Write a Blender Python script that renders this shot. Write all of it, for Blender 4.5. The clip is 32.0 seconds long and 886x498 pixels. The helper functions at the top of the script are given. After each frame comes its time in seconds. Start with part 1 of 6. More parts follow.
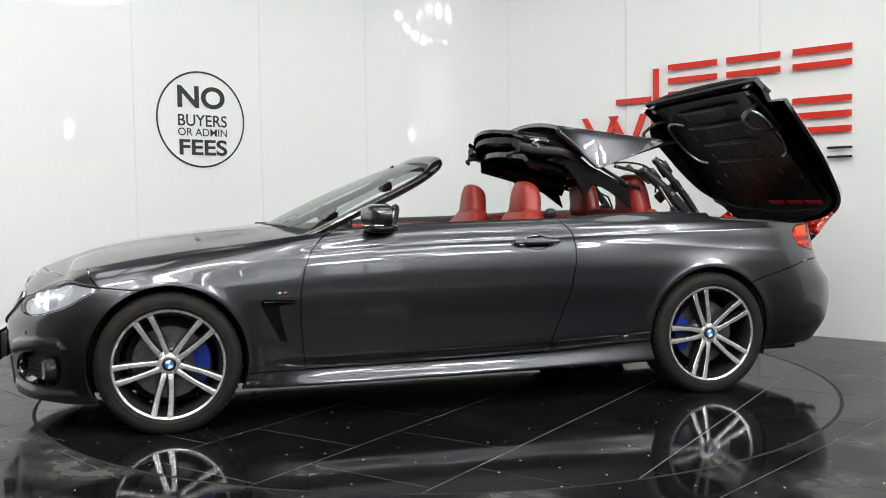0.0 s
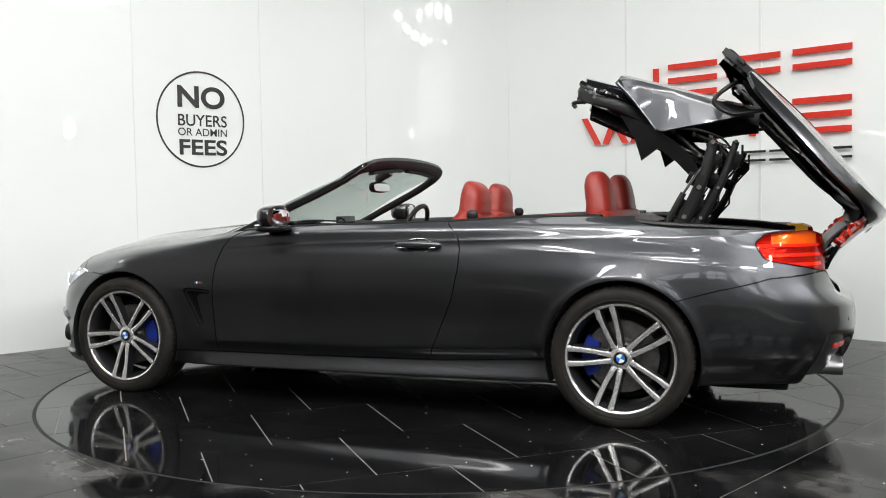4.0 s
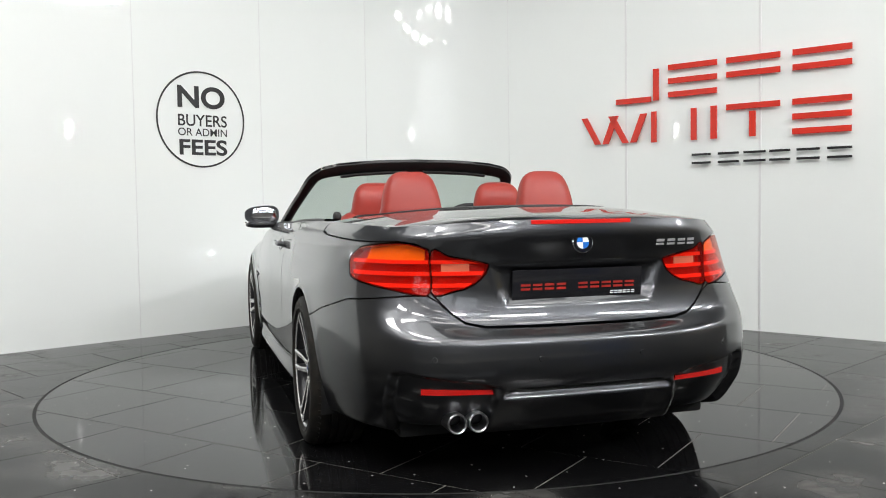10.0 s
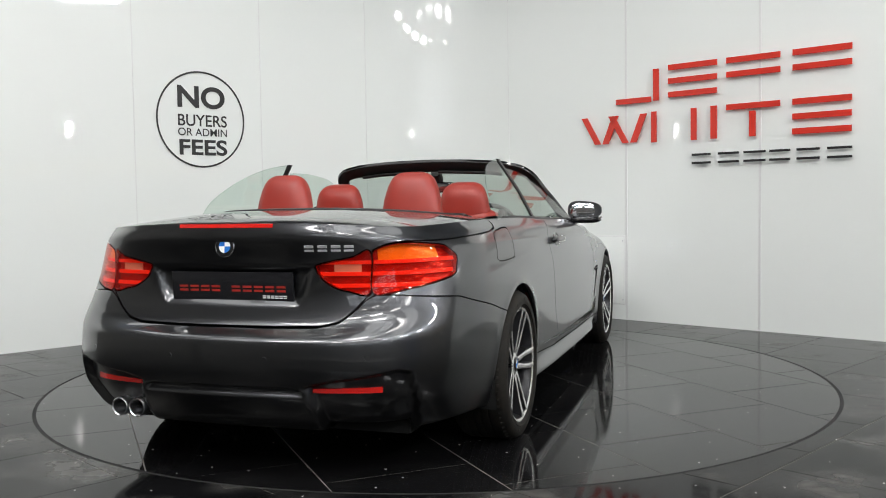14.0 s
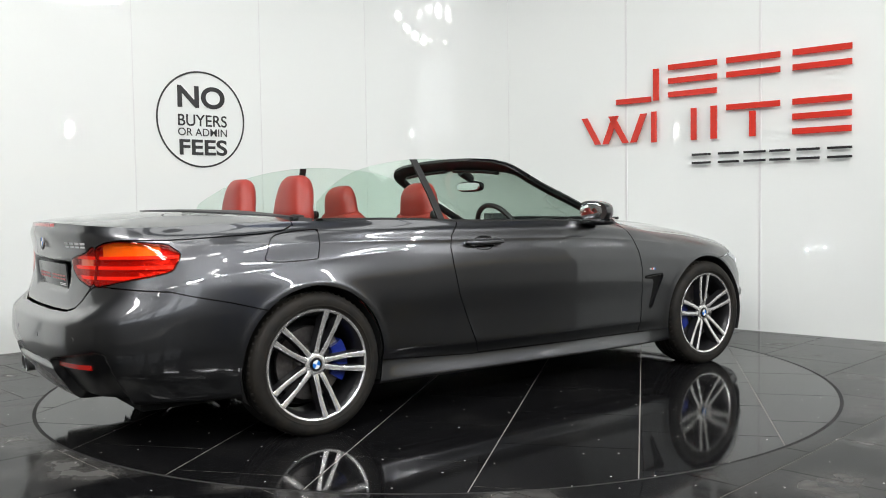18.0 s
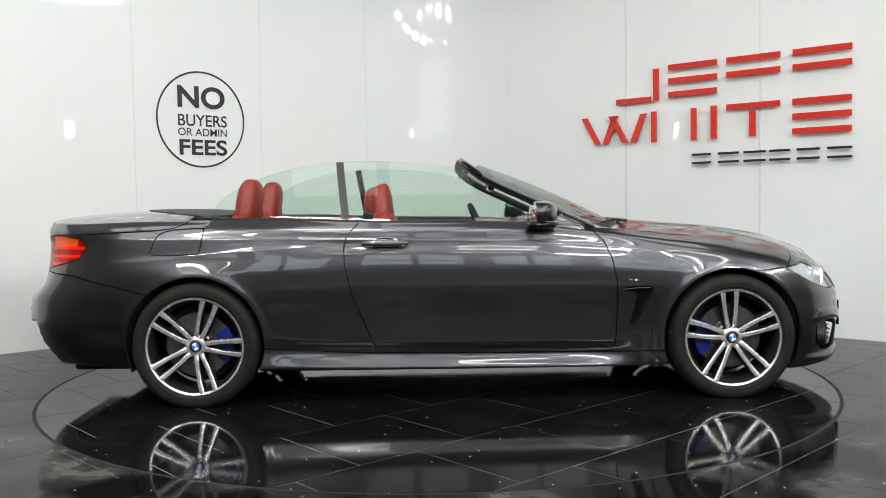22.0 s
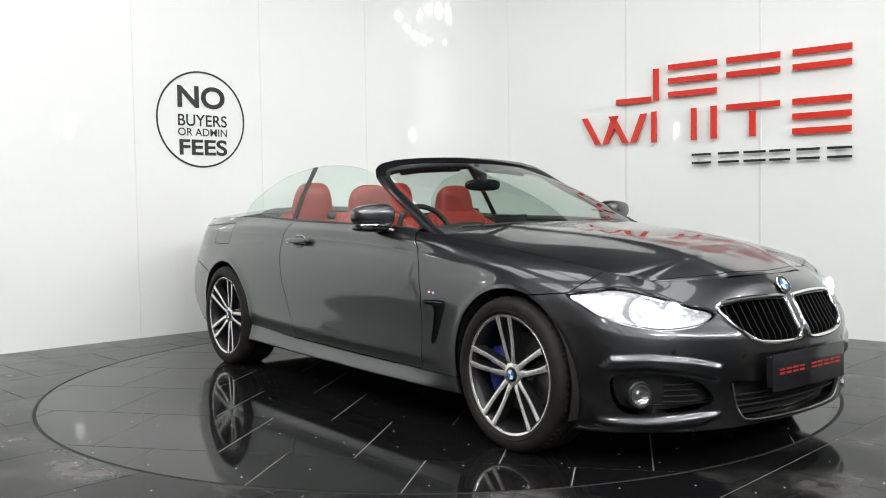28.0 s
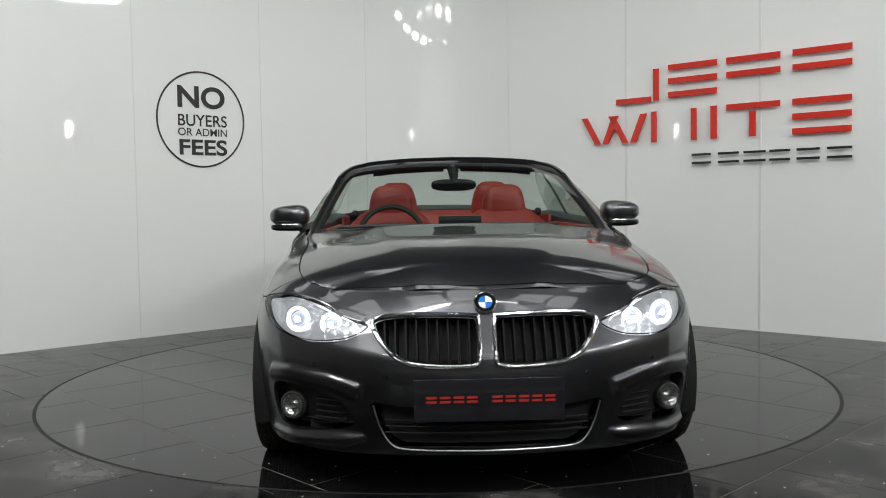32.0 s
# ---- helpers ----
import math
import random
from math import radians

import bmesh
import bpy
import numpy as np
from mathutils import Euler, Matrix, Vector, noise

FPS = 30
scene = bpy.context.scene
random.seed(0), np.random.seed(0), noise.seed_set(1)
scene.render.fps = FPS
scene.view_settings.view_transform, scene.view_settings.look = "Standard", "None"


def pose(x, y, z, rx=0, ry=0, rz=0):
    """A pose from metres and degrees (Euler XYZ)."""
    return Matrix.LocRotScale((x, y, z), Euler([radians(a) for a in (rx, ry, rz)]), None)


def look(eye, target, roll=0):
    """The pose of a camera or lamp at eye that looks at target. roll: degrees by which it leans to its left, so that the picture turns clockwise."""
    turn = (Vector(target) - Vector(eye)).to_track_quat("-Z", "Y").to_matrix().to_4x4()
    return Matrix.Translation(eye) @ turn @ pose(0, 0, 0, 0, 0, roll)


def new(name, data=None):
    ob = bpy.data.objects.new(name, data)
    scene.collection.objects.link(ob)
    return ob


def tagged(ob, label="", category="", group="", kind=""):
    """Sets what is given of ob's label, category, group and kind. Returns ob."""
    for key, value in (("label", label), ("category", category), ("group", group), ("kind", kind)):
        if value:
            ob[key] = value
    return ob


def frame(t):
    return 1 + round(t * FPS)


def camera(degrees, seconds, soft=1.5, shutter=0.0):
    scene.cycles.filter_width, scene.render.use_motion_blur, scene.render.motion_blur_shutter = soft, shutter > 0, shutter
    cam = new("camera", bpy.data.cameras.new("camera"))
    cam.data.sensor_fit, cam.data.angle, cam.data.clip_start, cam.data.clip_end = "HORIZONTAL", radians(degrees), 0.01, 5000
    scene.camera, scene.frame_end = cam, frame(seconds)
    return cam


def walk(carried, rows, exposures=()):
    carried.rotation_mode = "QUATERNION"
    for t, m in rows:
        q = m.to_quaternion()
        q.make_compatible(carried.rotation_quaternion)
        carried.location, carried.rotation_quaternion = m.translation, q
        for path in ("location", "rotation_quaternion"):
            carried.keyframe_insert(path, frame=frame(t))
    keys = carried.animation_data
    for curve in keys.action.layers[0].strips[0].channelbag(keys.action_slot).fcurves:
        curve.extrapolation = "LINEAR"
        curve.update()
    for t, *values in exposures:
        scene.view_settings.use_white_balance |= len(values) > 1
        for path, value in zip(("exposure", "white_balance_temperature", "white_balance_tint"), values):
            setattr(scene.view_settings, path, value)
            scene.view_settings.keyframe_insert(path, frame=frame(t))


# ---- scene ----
# ---------------------------------------------------------------- camera
cam = camera(52.6, 32.0, soft=1.0, shutter=0.0)
EYE = Vector((0.0, -5.4477, 1.0477))
AIM = Vector((0.00687, 0.99867, -0.05102))
STILL = look(EYE, EYE + AIM, -0.842)
walk(cam, [(0.0, STILL), (32.0, STILL)],
     exposures=[(0.0, -0.20), (3.0, -0.13), (6.0, -0.02), (8.5, 0.02), (11.0, -0.28), (13.0, -0.36), (17.0, -0.13), (19.0, -0.18), (21.0, -0.30), (23.0, -0.18), (25.0, -0.12), (27.0, 0.0), (29.0, -0.14), (30.0, -0.38), (31.0, -0.58), (32.0, -0.66)])

# car on the turntable: heading in degrees at each second, turning steadily clockwise
TURN_RATE, TURN_START = -8.8352, 194.731


def heading(t):
    return TURN_START + TURN_RATE * t + 0.29 * math.sin(radians(2 * (TURN_START + TURN_RATE * t) - 14))


CAR_OFF = (0.138, 0.089)      # the car's own middle from the turntable's axis


def car_pose(t):
    return pose(0, 0, 0, 0, 0, heading(t)) @ pose(CAR_OFF[0], CAR_OFF[1], 0)


# ---------------------------------------------------------------- world and lights
world = bpy.data.worlds.new("showroom_world")
world.use_nodes = True
world.node_tree.nodes["Background"].inputs[0].default_value = (0.5, 0.52, 0.55, 1)
world.node_tree.nodes["Background"].inputs[1].default_value = 0.15
scene.world = world

BATTEN_W, FLOOD_W, SIDE_W = 17.0, 24.0, 140.0


def area_lamp(name, m, sx, sy, watts, colour=(1, 0.97, 0.93)):
    d = bpy.data.lights.new(name, "AREA")
    d.shape, d.size, d.size_y, d.energy, d.color = "RECTANGLE", sx, sy, watts, colour
    ob = new(name, d)
    ob.matrix_world = m
    return ob


# ---------------------------------------------------------------- materials
def mat(name, colour, rough=0.5, metal=0.0, **kw):
    m = bpy.data.materials.new(name)
    m.use_nodes = True
    b = m.node_tree.nodes["Principled BSDF"]
    b.inputs["Base Color"].default_value = (*colour, 1)
    b.inputs["Roughness"].default_value = rough
    b.inputs["Metallic"].default_value = metal
    for k, v in kw.items():
        b.inputs[k.replace("_", " ")].default_value = v
    return m


def noisy(m, scale, low, high, socket="Base Color", detail=4.0, object_space=True, rough=0.6):
    """Varies one input of the material between two values by a noise."""
    nt = m.node_tree
    b = nt.nodes["Principled BSDF"]
    tc, nz, rp = nt.nodes.new("ShaderNodeTexCoord"), nt.nodes.new("ShaderNodeTexNoise"), nt.nodes.new("ShaderNodeMapRange")
    nz.inputs["Scale"].default_value, nz.inputs["Detail"].default_value, nz.inputs["Roughness"].default_value = scale, detail, rough
    nt.links.new(tc.outputs["Object" if object_space else "Generated"], nz.inputs["Vector"])
    if socket == "Base Color":
        mx = nt.nodes.new("ShaderNodeMix")
        mx.data_type = "RGBA"
        mx.inputs[6].default_value, mx.inputs[7].default_value = (*low, 1), (*high, 1)
        rp.inputs[1].default_value, rp.inputs[2].default_value = 0.3, 0.7
        nt.links.new(nz.outputs[0], rp.inputs[0])
        nt.links.new(rp.outputs[0], mx.inputs[0])
        nt.links.new(mx.outputs[2], b.inputs[socket])
    else:
        rp.inputs[1].default_value, rp.inputs[2].default_value = 0.3, 0.7
        rp.inputs[3].default_value, rp.inputs[4].default_value = low, high
        nt.links.new(nz.outputs[0], rp.inputs[0])
        nt.links.new(rp.outputs[0], b.inputs[socket])
    return m


def bumpy(m, scale, strength, distance=0.002, detail=3.0, kind="NOISE"):
    nt = m.node_tree
    b = nt.nodes["Principled BSDF"]
    tc, bp = nt.nodes.new("ShaderNodeTexCoord"), nt.nodes.new("ShaderNodeBump")
    if kind == "NOISE":
        tx = nt.nodes.new("ShaderNodeTexNoise")
        tx.inputs["Detail"].default_value = detail
    else:
        tx = nt.nodes.new("ShaderNodeTexVoronoi")
    tx.inputs["Scale"].default_value = scale
    bp.inputs["Strength"].default_value, bp.inputs["Distance"].default_value = strength, distance
    nt.links.new(tc.outputs["Object"], tx.inputs["Vector"])
    nt.links.new(tx.outputs[0], bp.inputs["Height"])
    nt.links.new(bp.outputs[0], b.inputs["Normal"])
    return m


def glow(name, colour, strength, base=(0.8, 0.8, 0.8)):
    return mat(name, base, 0.3, 0.0, Emission_Color=(*colour, 1), Emission_Strength=strength)


M_WALL = bumpy(noisy(mat("white_wall_panel", (0.805, 0.825, 0.80), 0.09), 0.6, 0.012, 0.026, "Roughness"), 0.9, 0.02, 0.01, 1.0)
M_SEAM = mat("wall_joint_strip", (0.70, 0.70, 0.69), 0.3)
M_CEIL = noisy(mat("grey_roof_sheet", (0.06, 0.062, 0.066), 0.6), 0.8, (0.045, 0.047, 0.05), (0.08, 0.082, 0.086))
M_SKYLIGHT = glow("roof_light_panel", (0.96, 0.975, 0.97), 3.2)
M_HIGH_WINDOW = glow("high_window_glass", (0.88, 0.94, 1.0), 2.6)
M_BLUEBEAM = mat("blue_painted_steel", (0.02, 0.07, 0.26), 0.45)
M_STEEL_DARK = mat("dark_painted_steel", (0.13, 0.125, 0.115), 0.5)
M_BACK = noisy(mat("grey_hall_wall", (0.26, 0.25, 0.24), 0.6), 0.5, (0.20, 0.195, 0.185), (0.31, 0.30, 0.28))
M_YELLOW = mat("yellow_painted_steel", (0.62, 0.42, 0.03), 0.45)
M_RED = mat("red_sign_acrylic", (0.62, 0.035, 0.02), 0.25)
M_BLACK_SIGN = mat("black_sign_acrylic", (0.012, 0.012, 0.013), 0.3)
M_DECAL = mat("black_vinyl", (0.02, 0.02, 0.02), 0.4)
M_TUBE = glow("lamp_tube", (1, 0.97, 0.93), 30.0)
M_STEEL = mat("painted_steel", (0.35, 0.36, 0.38), 0.45, 0.6)


def tile_material(name, dust, gloss):
    m = mat(name, (0.012, 0.012, 0.013), 0.07, 0.0, Specular_IOR_Level=gloss)
    nt = m.node_tree
    b = nt.nodes["Principled BSDF"]
    tc = nt.nodes.new("ShaderNodeTexCoord")
    inf = nt.nodes.new("ShaderNodeObjectInfo")
    n1, n2 = nt.nodes.new("ShaderNodeTexNoise"), nt.nodes.new("ShaderNodeTexNoise")
    n1.inputs["Scale"].default_value, n1.inputs["Detail"].default_value = 1.7, 8
    n2.inputs["Scale"].default_value, n2.inputs["Detail"].default_value = 7, 6
    geo = nt.nodes.new("ShaderNodeNewGeometry")
    for n in (n1, n2):
        nt.links.new(geo.outputs["Position"], n.inputs["Vector"])
    r1 = nt.nodes.new("ShaderNodeMapRange")
    r1.inputs[1].default_value, r1.inputs[2].default_value = 0.47, 0.70
    r1.inputs[3].default_value, r1.inputs[4].default_value = 0.0, dust
    nt.links.new(n1.outputs[0], r1.inputs[0])
    r2 = nt.nodes.new("ShaderNodeMapRange")
    r2.inputs[1].default_value, r2.inputs[2].default_value = 0.45, 0.7
    nt.links.new(n2.outputs[0], r2.inputs[0])
    mu = nt.nodes.new("ShaderNodeMath")
    mu.operation = "MULTIPLY_ADD"
    nt.links.new(r1.outputs[0], mu.inputs[0])
    nt.links.new(r2.outputs[0], mu.inputs[1])
    rr = nt.nodes.new("ShaderNodeMath")
    rr.operation, rr.inputs[1].default_value = "MULTIPLY", 0.5
    nt.links.new(r1.outputs[0], rr.inputs[0])
    nt.links.new(rr.outputs[0], mu.inputs[2])
    mx = nt.nodes.new("ShaderNodeMix")
    mx.data_type = "RGBA"
    mx.inputs[6].default_value, mx.inputs[7].default_value = (0.006, 0.006, 0.0065, 1), (0.16, 0.155, 0.145, 1)
    nt.links.new(mu.outputs[0], mx.inputs[0])
    vo, lt, sp = nt.nodes.new("ShaderNodeTexVoronoi"), nt.nodes.new("ShaderNodeMath"), nt.nodes.new("ShaderNodeMix")
    vo.inputs["Scale"].default_value = 3.6
    vo.voronoi_dimensions = "2D"
    lt.operation, lt.inputs[1].default_value = "LESS_THAN", 0.014
    sp.data_type = "RGBA"
    sp.inputs[7].default_value = (0.75, 0.73, 0.7, 1)
    sh_, ad = nt.nodes.new("ShaderNodeMath"), nt.nodes.new("ShaderNodeVectorMath")
    sh_.operation, sh_.inputs[1].default_value = "MULTIPLY", 53.0
    nt.links.new(inf.outputs["Random"], sh_.inputs[0])
    nt.links.new(tc.outputs["Object"], ad.inputs[0])
    nt.links.new(sh_.outputs[0], ad.inputs[1])
    nt.links.new(ad.outputs[0], vo.inputs["Vector"])
    nt.links.new(vo.outputs["Distance"], lt.inputs[0])
    nt.links.new(lt.outputs[0], sp.inputs[0])
    nt.links.new(mx.outputs[2], sp.inputs[6])
    nt.links.new(sp.outputs[2], b.inputs["Base Color"])
    ro = nt.nodes.new("ShaderNodeMath")
    ro.operation, ro.inputs[1].default_value, ro.inputs[2].default_value = "MULTIPLY_ADD", 0.5, 0.045
    nt.links.new(mu.outputs[0], ro.inputs[0])
    rv = nt.nodes.new("ShaderNodeMath")
    rv.operation, rv.inputs[1].default_value = "MULTIPLY_ADD", 0.03
    nt.links.new(inf.outputs["Random"], rv.inputs[0])
    nt.links.new(ro.outputs[0], rv.inputs[2])
    nt.links.new(rv.outputs[0], b.inputs["Roughness"])
    return m


M_TILE = tile_material("black_polished_tile", 0.05, 0.22)
M_TILE_OUT = tile_material("black_scuffed_tile", 0.55, 0.08)
M_GROUT = mat("pale_tile_joint", (0.23, 0.22, 0.20), 0.8)
M_GAP = mat("dark_rubber_gap", (0.01, 0.01, 0.01), 0.8)


# ---------------------------------------------------------------- mesh helpers
def mesh_object(name, verts, faces, material, parent=None, label="", smooth=True, normals=None):
    me = bpy.data.meshes.new(name)
    me.from_pydata([tuple(map(float, v)) for v in verts], [], [tuple(map(int, f)) for f in faces])
    if smooth:
        me.polygons.foreach_set("use_smooth", [True] * len(me.polygons))
    if normals is not None:
        me.normals_split_custom_set_from_vertices([tuple(map(float, n)) for n in normals])
    me.materials.append(material)
    me.update()
    ob = new(name, me)
    if parent is not None:
        ob.parent = parent
    if label:
        tagged(ob, label)
    return ob


def part(name, bm, material, parent, label="", smooth=True, m=None):
    """Links a bmesh as one mesh object under a thing or a part."""
    if m is not None:
        bm.transform(m)
    me = bpy.data.meshes.new(name)
    bm.to_mesh(me)
    bm.free()
    if smooth:
        me.polygons.foreach_set("use_smooth", [True] * len(me.polygons))
        me.set_sharp_from_angle(angle=radians(35))
    me.materials.append(material)
    ob = new(name, me)
    if parent is not None:
        ob.parent = parent
    if label:
        tagged(ob, label)
    return ob


def box(sx, sy, sz, at=(0, 0, 0), bevel=0.0, segments=2, bm=None):
    own = bmesh.new()
    bmesh.ops.create_cube(own, size=1.0, matrix=Matrix.Translation(at) @ Matrix.Diagonal((sx, sy, sz, 1)))
    if bevel:
        bmesh.ops.bevel(own, geom=own.edges[:], offset=bevel, segments=segments, affect="EDGES", profile=0.6)
    return join(bm, own)


def join(bm, own, m=None):
    if m is not None:
        own.transform(m)
    if bm is None:
        return own
    me = bpy.data.meshes.new("tmp")
    own.to_mesh(me)
    own.free()
    bm.from_mesh(me)
    bpy.data.meshes.remove(me)
    return bm


def lathe(profile, steps=48, axis="y", closed=False, bm=None, m=None):
    """Turns a list of (radius, height along the axis) round the axis."""
    own = bmesh.new()
    rings = []
    for i in range(steps):
        a = 2 * math.pi * i / steps
        ring = []
        for r, h in profile:
            c, s = r * math.cos(a), r * math.sin(a)
            ring.append(own.verts.new({"y": (c, h, s), "z": (c, s, h), "x": (h, c, s)}[axis]))
        rings.append(ring)
    n = len(profile)
    for i in range(steps):
        a, b = rings[i], rings[(i + 1) % steps]
        for j in range(n if closed else n - 1):
            k = (j + 1) % n
            own.faces.new((a[j], b[j], b[k], a[k]))
    bmesh.ops.remove_doubles(own, verts=own.verts[:], dist=1e-6)
    bmesh.ops.recalc_face_normals(own, faces=own.faces[:])
    return join(bm, own, m)


def tube(points, radius, sides=10, cyclic=False, bm=None, flat=1.0):
    """A round bar along a line of points; flat squeezes it along z."""
    own = bmesh.new()
    pts = [Vector(q) for q in points]
    n = len(pts)
    rings = []
    for i, q in enumerate(pts):
        a = pts[(i - 1) % n] if cyclic or i else q
        b = pts[(i + 1) % n] if cyclic or i < n - 1 else q
        d = (b - a).normalized()
        side = d.cross(Vector((0, 0, 1)))
        if side.length < 1e-4:
            side = d.cross(Vector((0, 1, 0)))
        side.normalize()
        up = side.cross(d)
        r = radius[i] if isinstance(radius, (list, tuple)) else radius
        rings.append([own.verts.new(q + side * r * math.cos(2 * math.pi * k / sides) + up * r * flat * math.sin(2 * math.pi * k / sides)) for k in range(sides)])
    for i in range(n if cyclic else n - 1):
        a, b = rings[i], rings[(i + 1) % n]
        for k in range(sides):
            own.faces.new((a[k], a[(k + 1) % sides], b[(k + 1) % sides], b[k]))
    if not cyclic:
        own.faces.new(rings[0][::-1])
        own.faces.new(rings[-1])
    bmesh.ops.recalc_face_normals(own, faces=own.faces[:])
    return join(bm, own)


def slab(outline, z0, z1, bevel=0.0, bm=None, m=None):
    """A flat plate: a closed outline in x and y, from z0 to z1."""
    own = bmesh.new()
    low = [own.verts.new((x, y, z0)) for x, y in outline]
    f = own.faces.new(low)
    if f.normal.z > 0 or f.calc_area() and sum(a[0] * b[1] - b[0] * a[1] for a, b in zip(outline, outline[1:] + outline[:1])) > 0:
        f.normal_flip()
    ext = bmesh.ops.extrude_face_region(own, geom=[f])
    for v in ext["geom"]:
        if isinstance(v, bmesh.types.BMVert):
            v.co.z = z1
    bmesh.ops.recalc_face_normals(own, faces=own.faces[:])
    if bevel:
        top = [e for e in own.edges if all(abs(v.co.z - z1) < 1e-6 for v in e.verts)]
        bmesh.ops.bevel(own, geom=top, offset=bevel, segments=2, affect="EDGES", profile=0.5)
    return join(bm, own, m)


def smooth_line(points, n=8, cyclic=False):
    """A Catmull-Rom line through the points."""
    pts = [np.array(q, float) for q in points]
    out, k = [], len(pts)
    for i in range(k if cyclic else k - 1):
        p0 = pts[(i - 1) % k] if cyclic or i else 2 * pts[0] - pts[1]
        p1, p2 = pts[i], pts[(i + 1) % k]
        p3 = pts[(i + 2) % k] if cyclic or i < k - 2 else 2 * pts[-1] - pts[-2]
        for j in range(n):
            t = j / n
            out.append(0.5 * (2 * p1 + (p2 - p0) * t + (2 * p0 - 5 * p1 + 4 * p2 - p3) * t * t + (3 * p1 - p0 - 3 * p2 + p3) * t ** 3))
    if not cyclic:
        out.append(pts[-1])
    return out


def pchip(x, y, xn):
    """Shape-keeping cubic through (x, y), y may have columns; at xn."""
    x, y, xn = np.asarray(x, float), np.asarray(y, float), np.asarray(xn, float)
    flat = y.ndim == 1
    if flat:
        y = y[:, None]
    h = np.diff(x)[:, None]
    d = np.diff(y, axis=0) / h
    g = np.zeros_like(y)
    w1, w2 = 2 * h[1:] + h[:-1], h[1:] + 2 * h[:-1]
    ok = d[:-1] * d[1:] > 0
    with np.errstate(divide="ignore", invalid="ignore"):
        mid = (w1 + w2) / (w1 / d[:-1] + w2 / d[1:])
    g[1:-1] = np.where(ok, mid, 0)
    g[0], g[-1] = d[0], d[-1]
    i = np.clip(np.searchsorted(x, xn) - 1, 0, len(x) - 2)
    t = ((xn - x[i]) / h[i, 0])[:, None]
    r = (y[i] * (1 + 2 * t) * (1 - t) ** 2 + g[i] * h[i] * t * (1 - t) ** 2
         + y[i + 1] * t * t * (3 - 2 * t) + g[i + 1] * h[i] * t * t * (t - 1))
    return r[:, 0] if flat else r


def table(keys, x):
    """Reads a smooth curve, given as (x, value) pairs, at x."""
    k = sorted(keys)
    x = np.atleast_1d(np.asarray(x, float))
    return pchip([a for a, b in k], [b for a, b in k], np.clip(x, k[0][0], k[-1][0]))


# ---------------------------------------------------------------- surfaces cut into panels
class Sheet:
    """A triangle mesh whose vertices carry place, normal and the (s, z) by which outlines are drawn on it."""

    def __init__(self, v, n, s, f):
        self.v, self.n, self.s, self.f = v, n, s, f

    def clip(self, val):
        """Keeps the side on which val is below zero."""
        v, n, s = list(self.v), list(self.n), list(self.s)
        inside = val < 0
        tri_in = inside[self.f]
        cnt = tri_in.sum(1)
        faces = [tuple(t) for t in self.f[cnt == 3]]
        cut = {}

        def mid(a, b):
            k = (min(a, b), max(a, b))
            if k not in cut:
                t = val[a] / (val[a] - val[b])
                v.append(self.v[a] + (self.v[b] - self.v[a]) * t)
                m = self.n[a] + (self.n[b] - self.n[a]) * t
                n.append(m / (np.linalg.norm(m) + 1e-12))
                s.append(self.s[a] + (self.s[b] - self.s[a]) * t)
                cut[k] = len(v) - 1
            return cut[k]

        for t in self.f[(cnt > 0) & (cnt < 3)]:
            poly = []
            for k in range(3):
                a, b = int(t[k]), int(t[(k + 1) % 3])
                if inside[a]:
                    poly.append(a)
                if inside[a] != inside[b]:
                    poly.append(mid(a, b))
            for k in range(1, len(poly) - 1):
                faces.append((poly[0], poly[k], poly[k + 1]))
        if not faces:
            return Sheet(np.zeros((0, 3)), np.zeros((0, 3)), np.zeros(0), np.zeros((0, 3), int))
        f = np.array(faces, int)
        used, inv = np.unique(f, return_inverse=True)
        return Sheet(np.array(v)[used], np.array(n)[used], np.array(s)[used], inv.reshape(f.shape))

    def split(self, fn, gap=0.0055):
        d = fn(self)
        return self.clip(d + gap / 2), self.clip(gap / 2 - d)


def outline(points, smooth=0):
    """A signed distance (negative inside) to a closed outline in (s, z)."""
    pts = np.array(smooth_line(points, smooth, True) if smooth else points, float)

    def fn(sh):
        q = np.stack([sh.s, sh.v[:, 2]], 1)
        return polygon_distance(q, pts)
    return fn


def polygon_distance(q, pts):
    best = np.full(len(q), 1e9)
    odd = np.zeros(len(q), bool)
    for a, b in zip(pts, np.roll(pts, -1, 0)):
        d = b - a
        t = np.clip(((q - a) @ d) / (d @ d + 1e-12), 0, 1)
        best = np.minimum(best, np.linalg.norm(q - a - t[:, None] * d, axis=1))
        if a[1] != b[1]:
            cross = ((a[1] > q[:, 1]) != (b[1] > q[:, 1])) & (q[:, 0] < (b[0] - a[0]) * (q[:, 1] - a[1]) / (b[1] - a[1]) + a[0])
            odd ^= cross
    return np.where(odd, -best, best)


def grid_sheet(P, s=None):
    """A sheet from a grid of places, rows along the car and columns up it."""
    a, b = P.shape[:2]
    du = np.gradient(P, axis=0)
    dv = np.gradient(P, axis=1)
    n = np.cross(du, dv)
    n /= np.linalg.norm(n, axis=2, keepdims=True) + 1e-12
    i = np.arange(a * b).reshape(a, b)
    q = np.stack([i[:-1, :-1], i[1:, :-1], i[1:, 1:], i[:-1, 1:]], -1).reshape(-1, 4)
    f = np.concatenate([q[:, [0, 1, 2]], q[:, [0, 2, 3]]])
    ss = np.zeros(a * b) if s is None else np.repeat(s, b)
    return Sheet(P.reshape(-1, 3), n.reshape(-1, 3), ss, f)


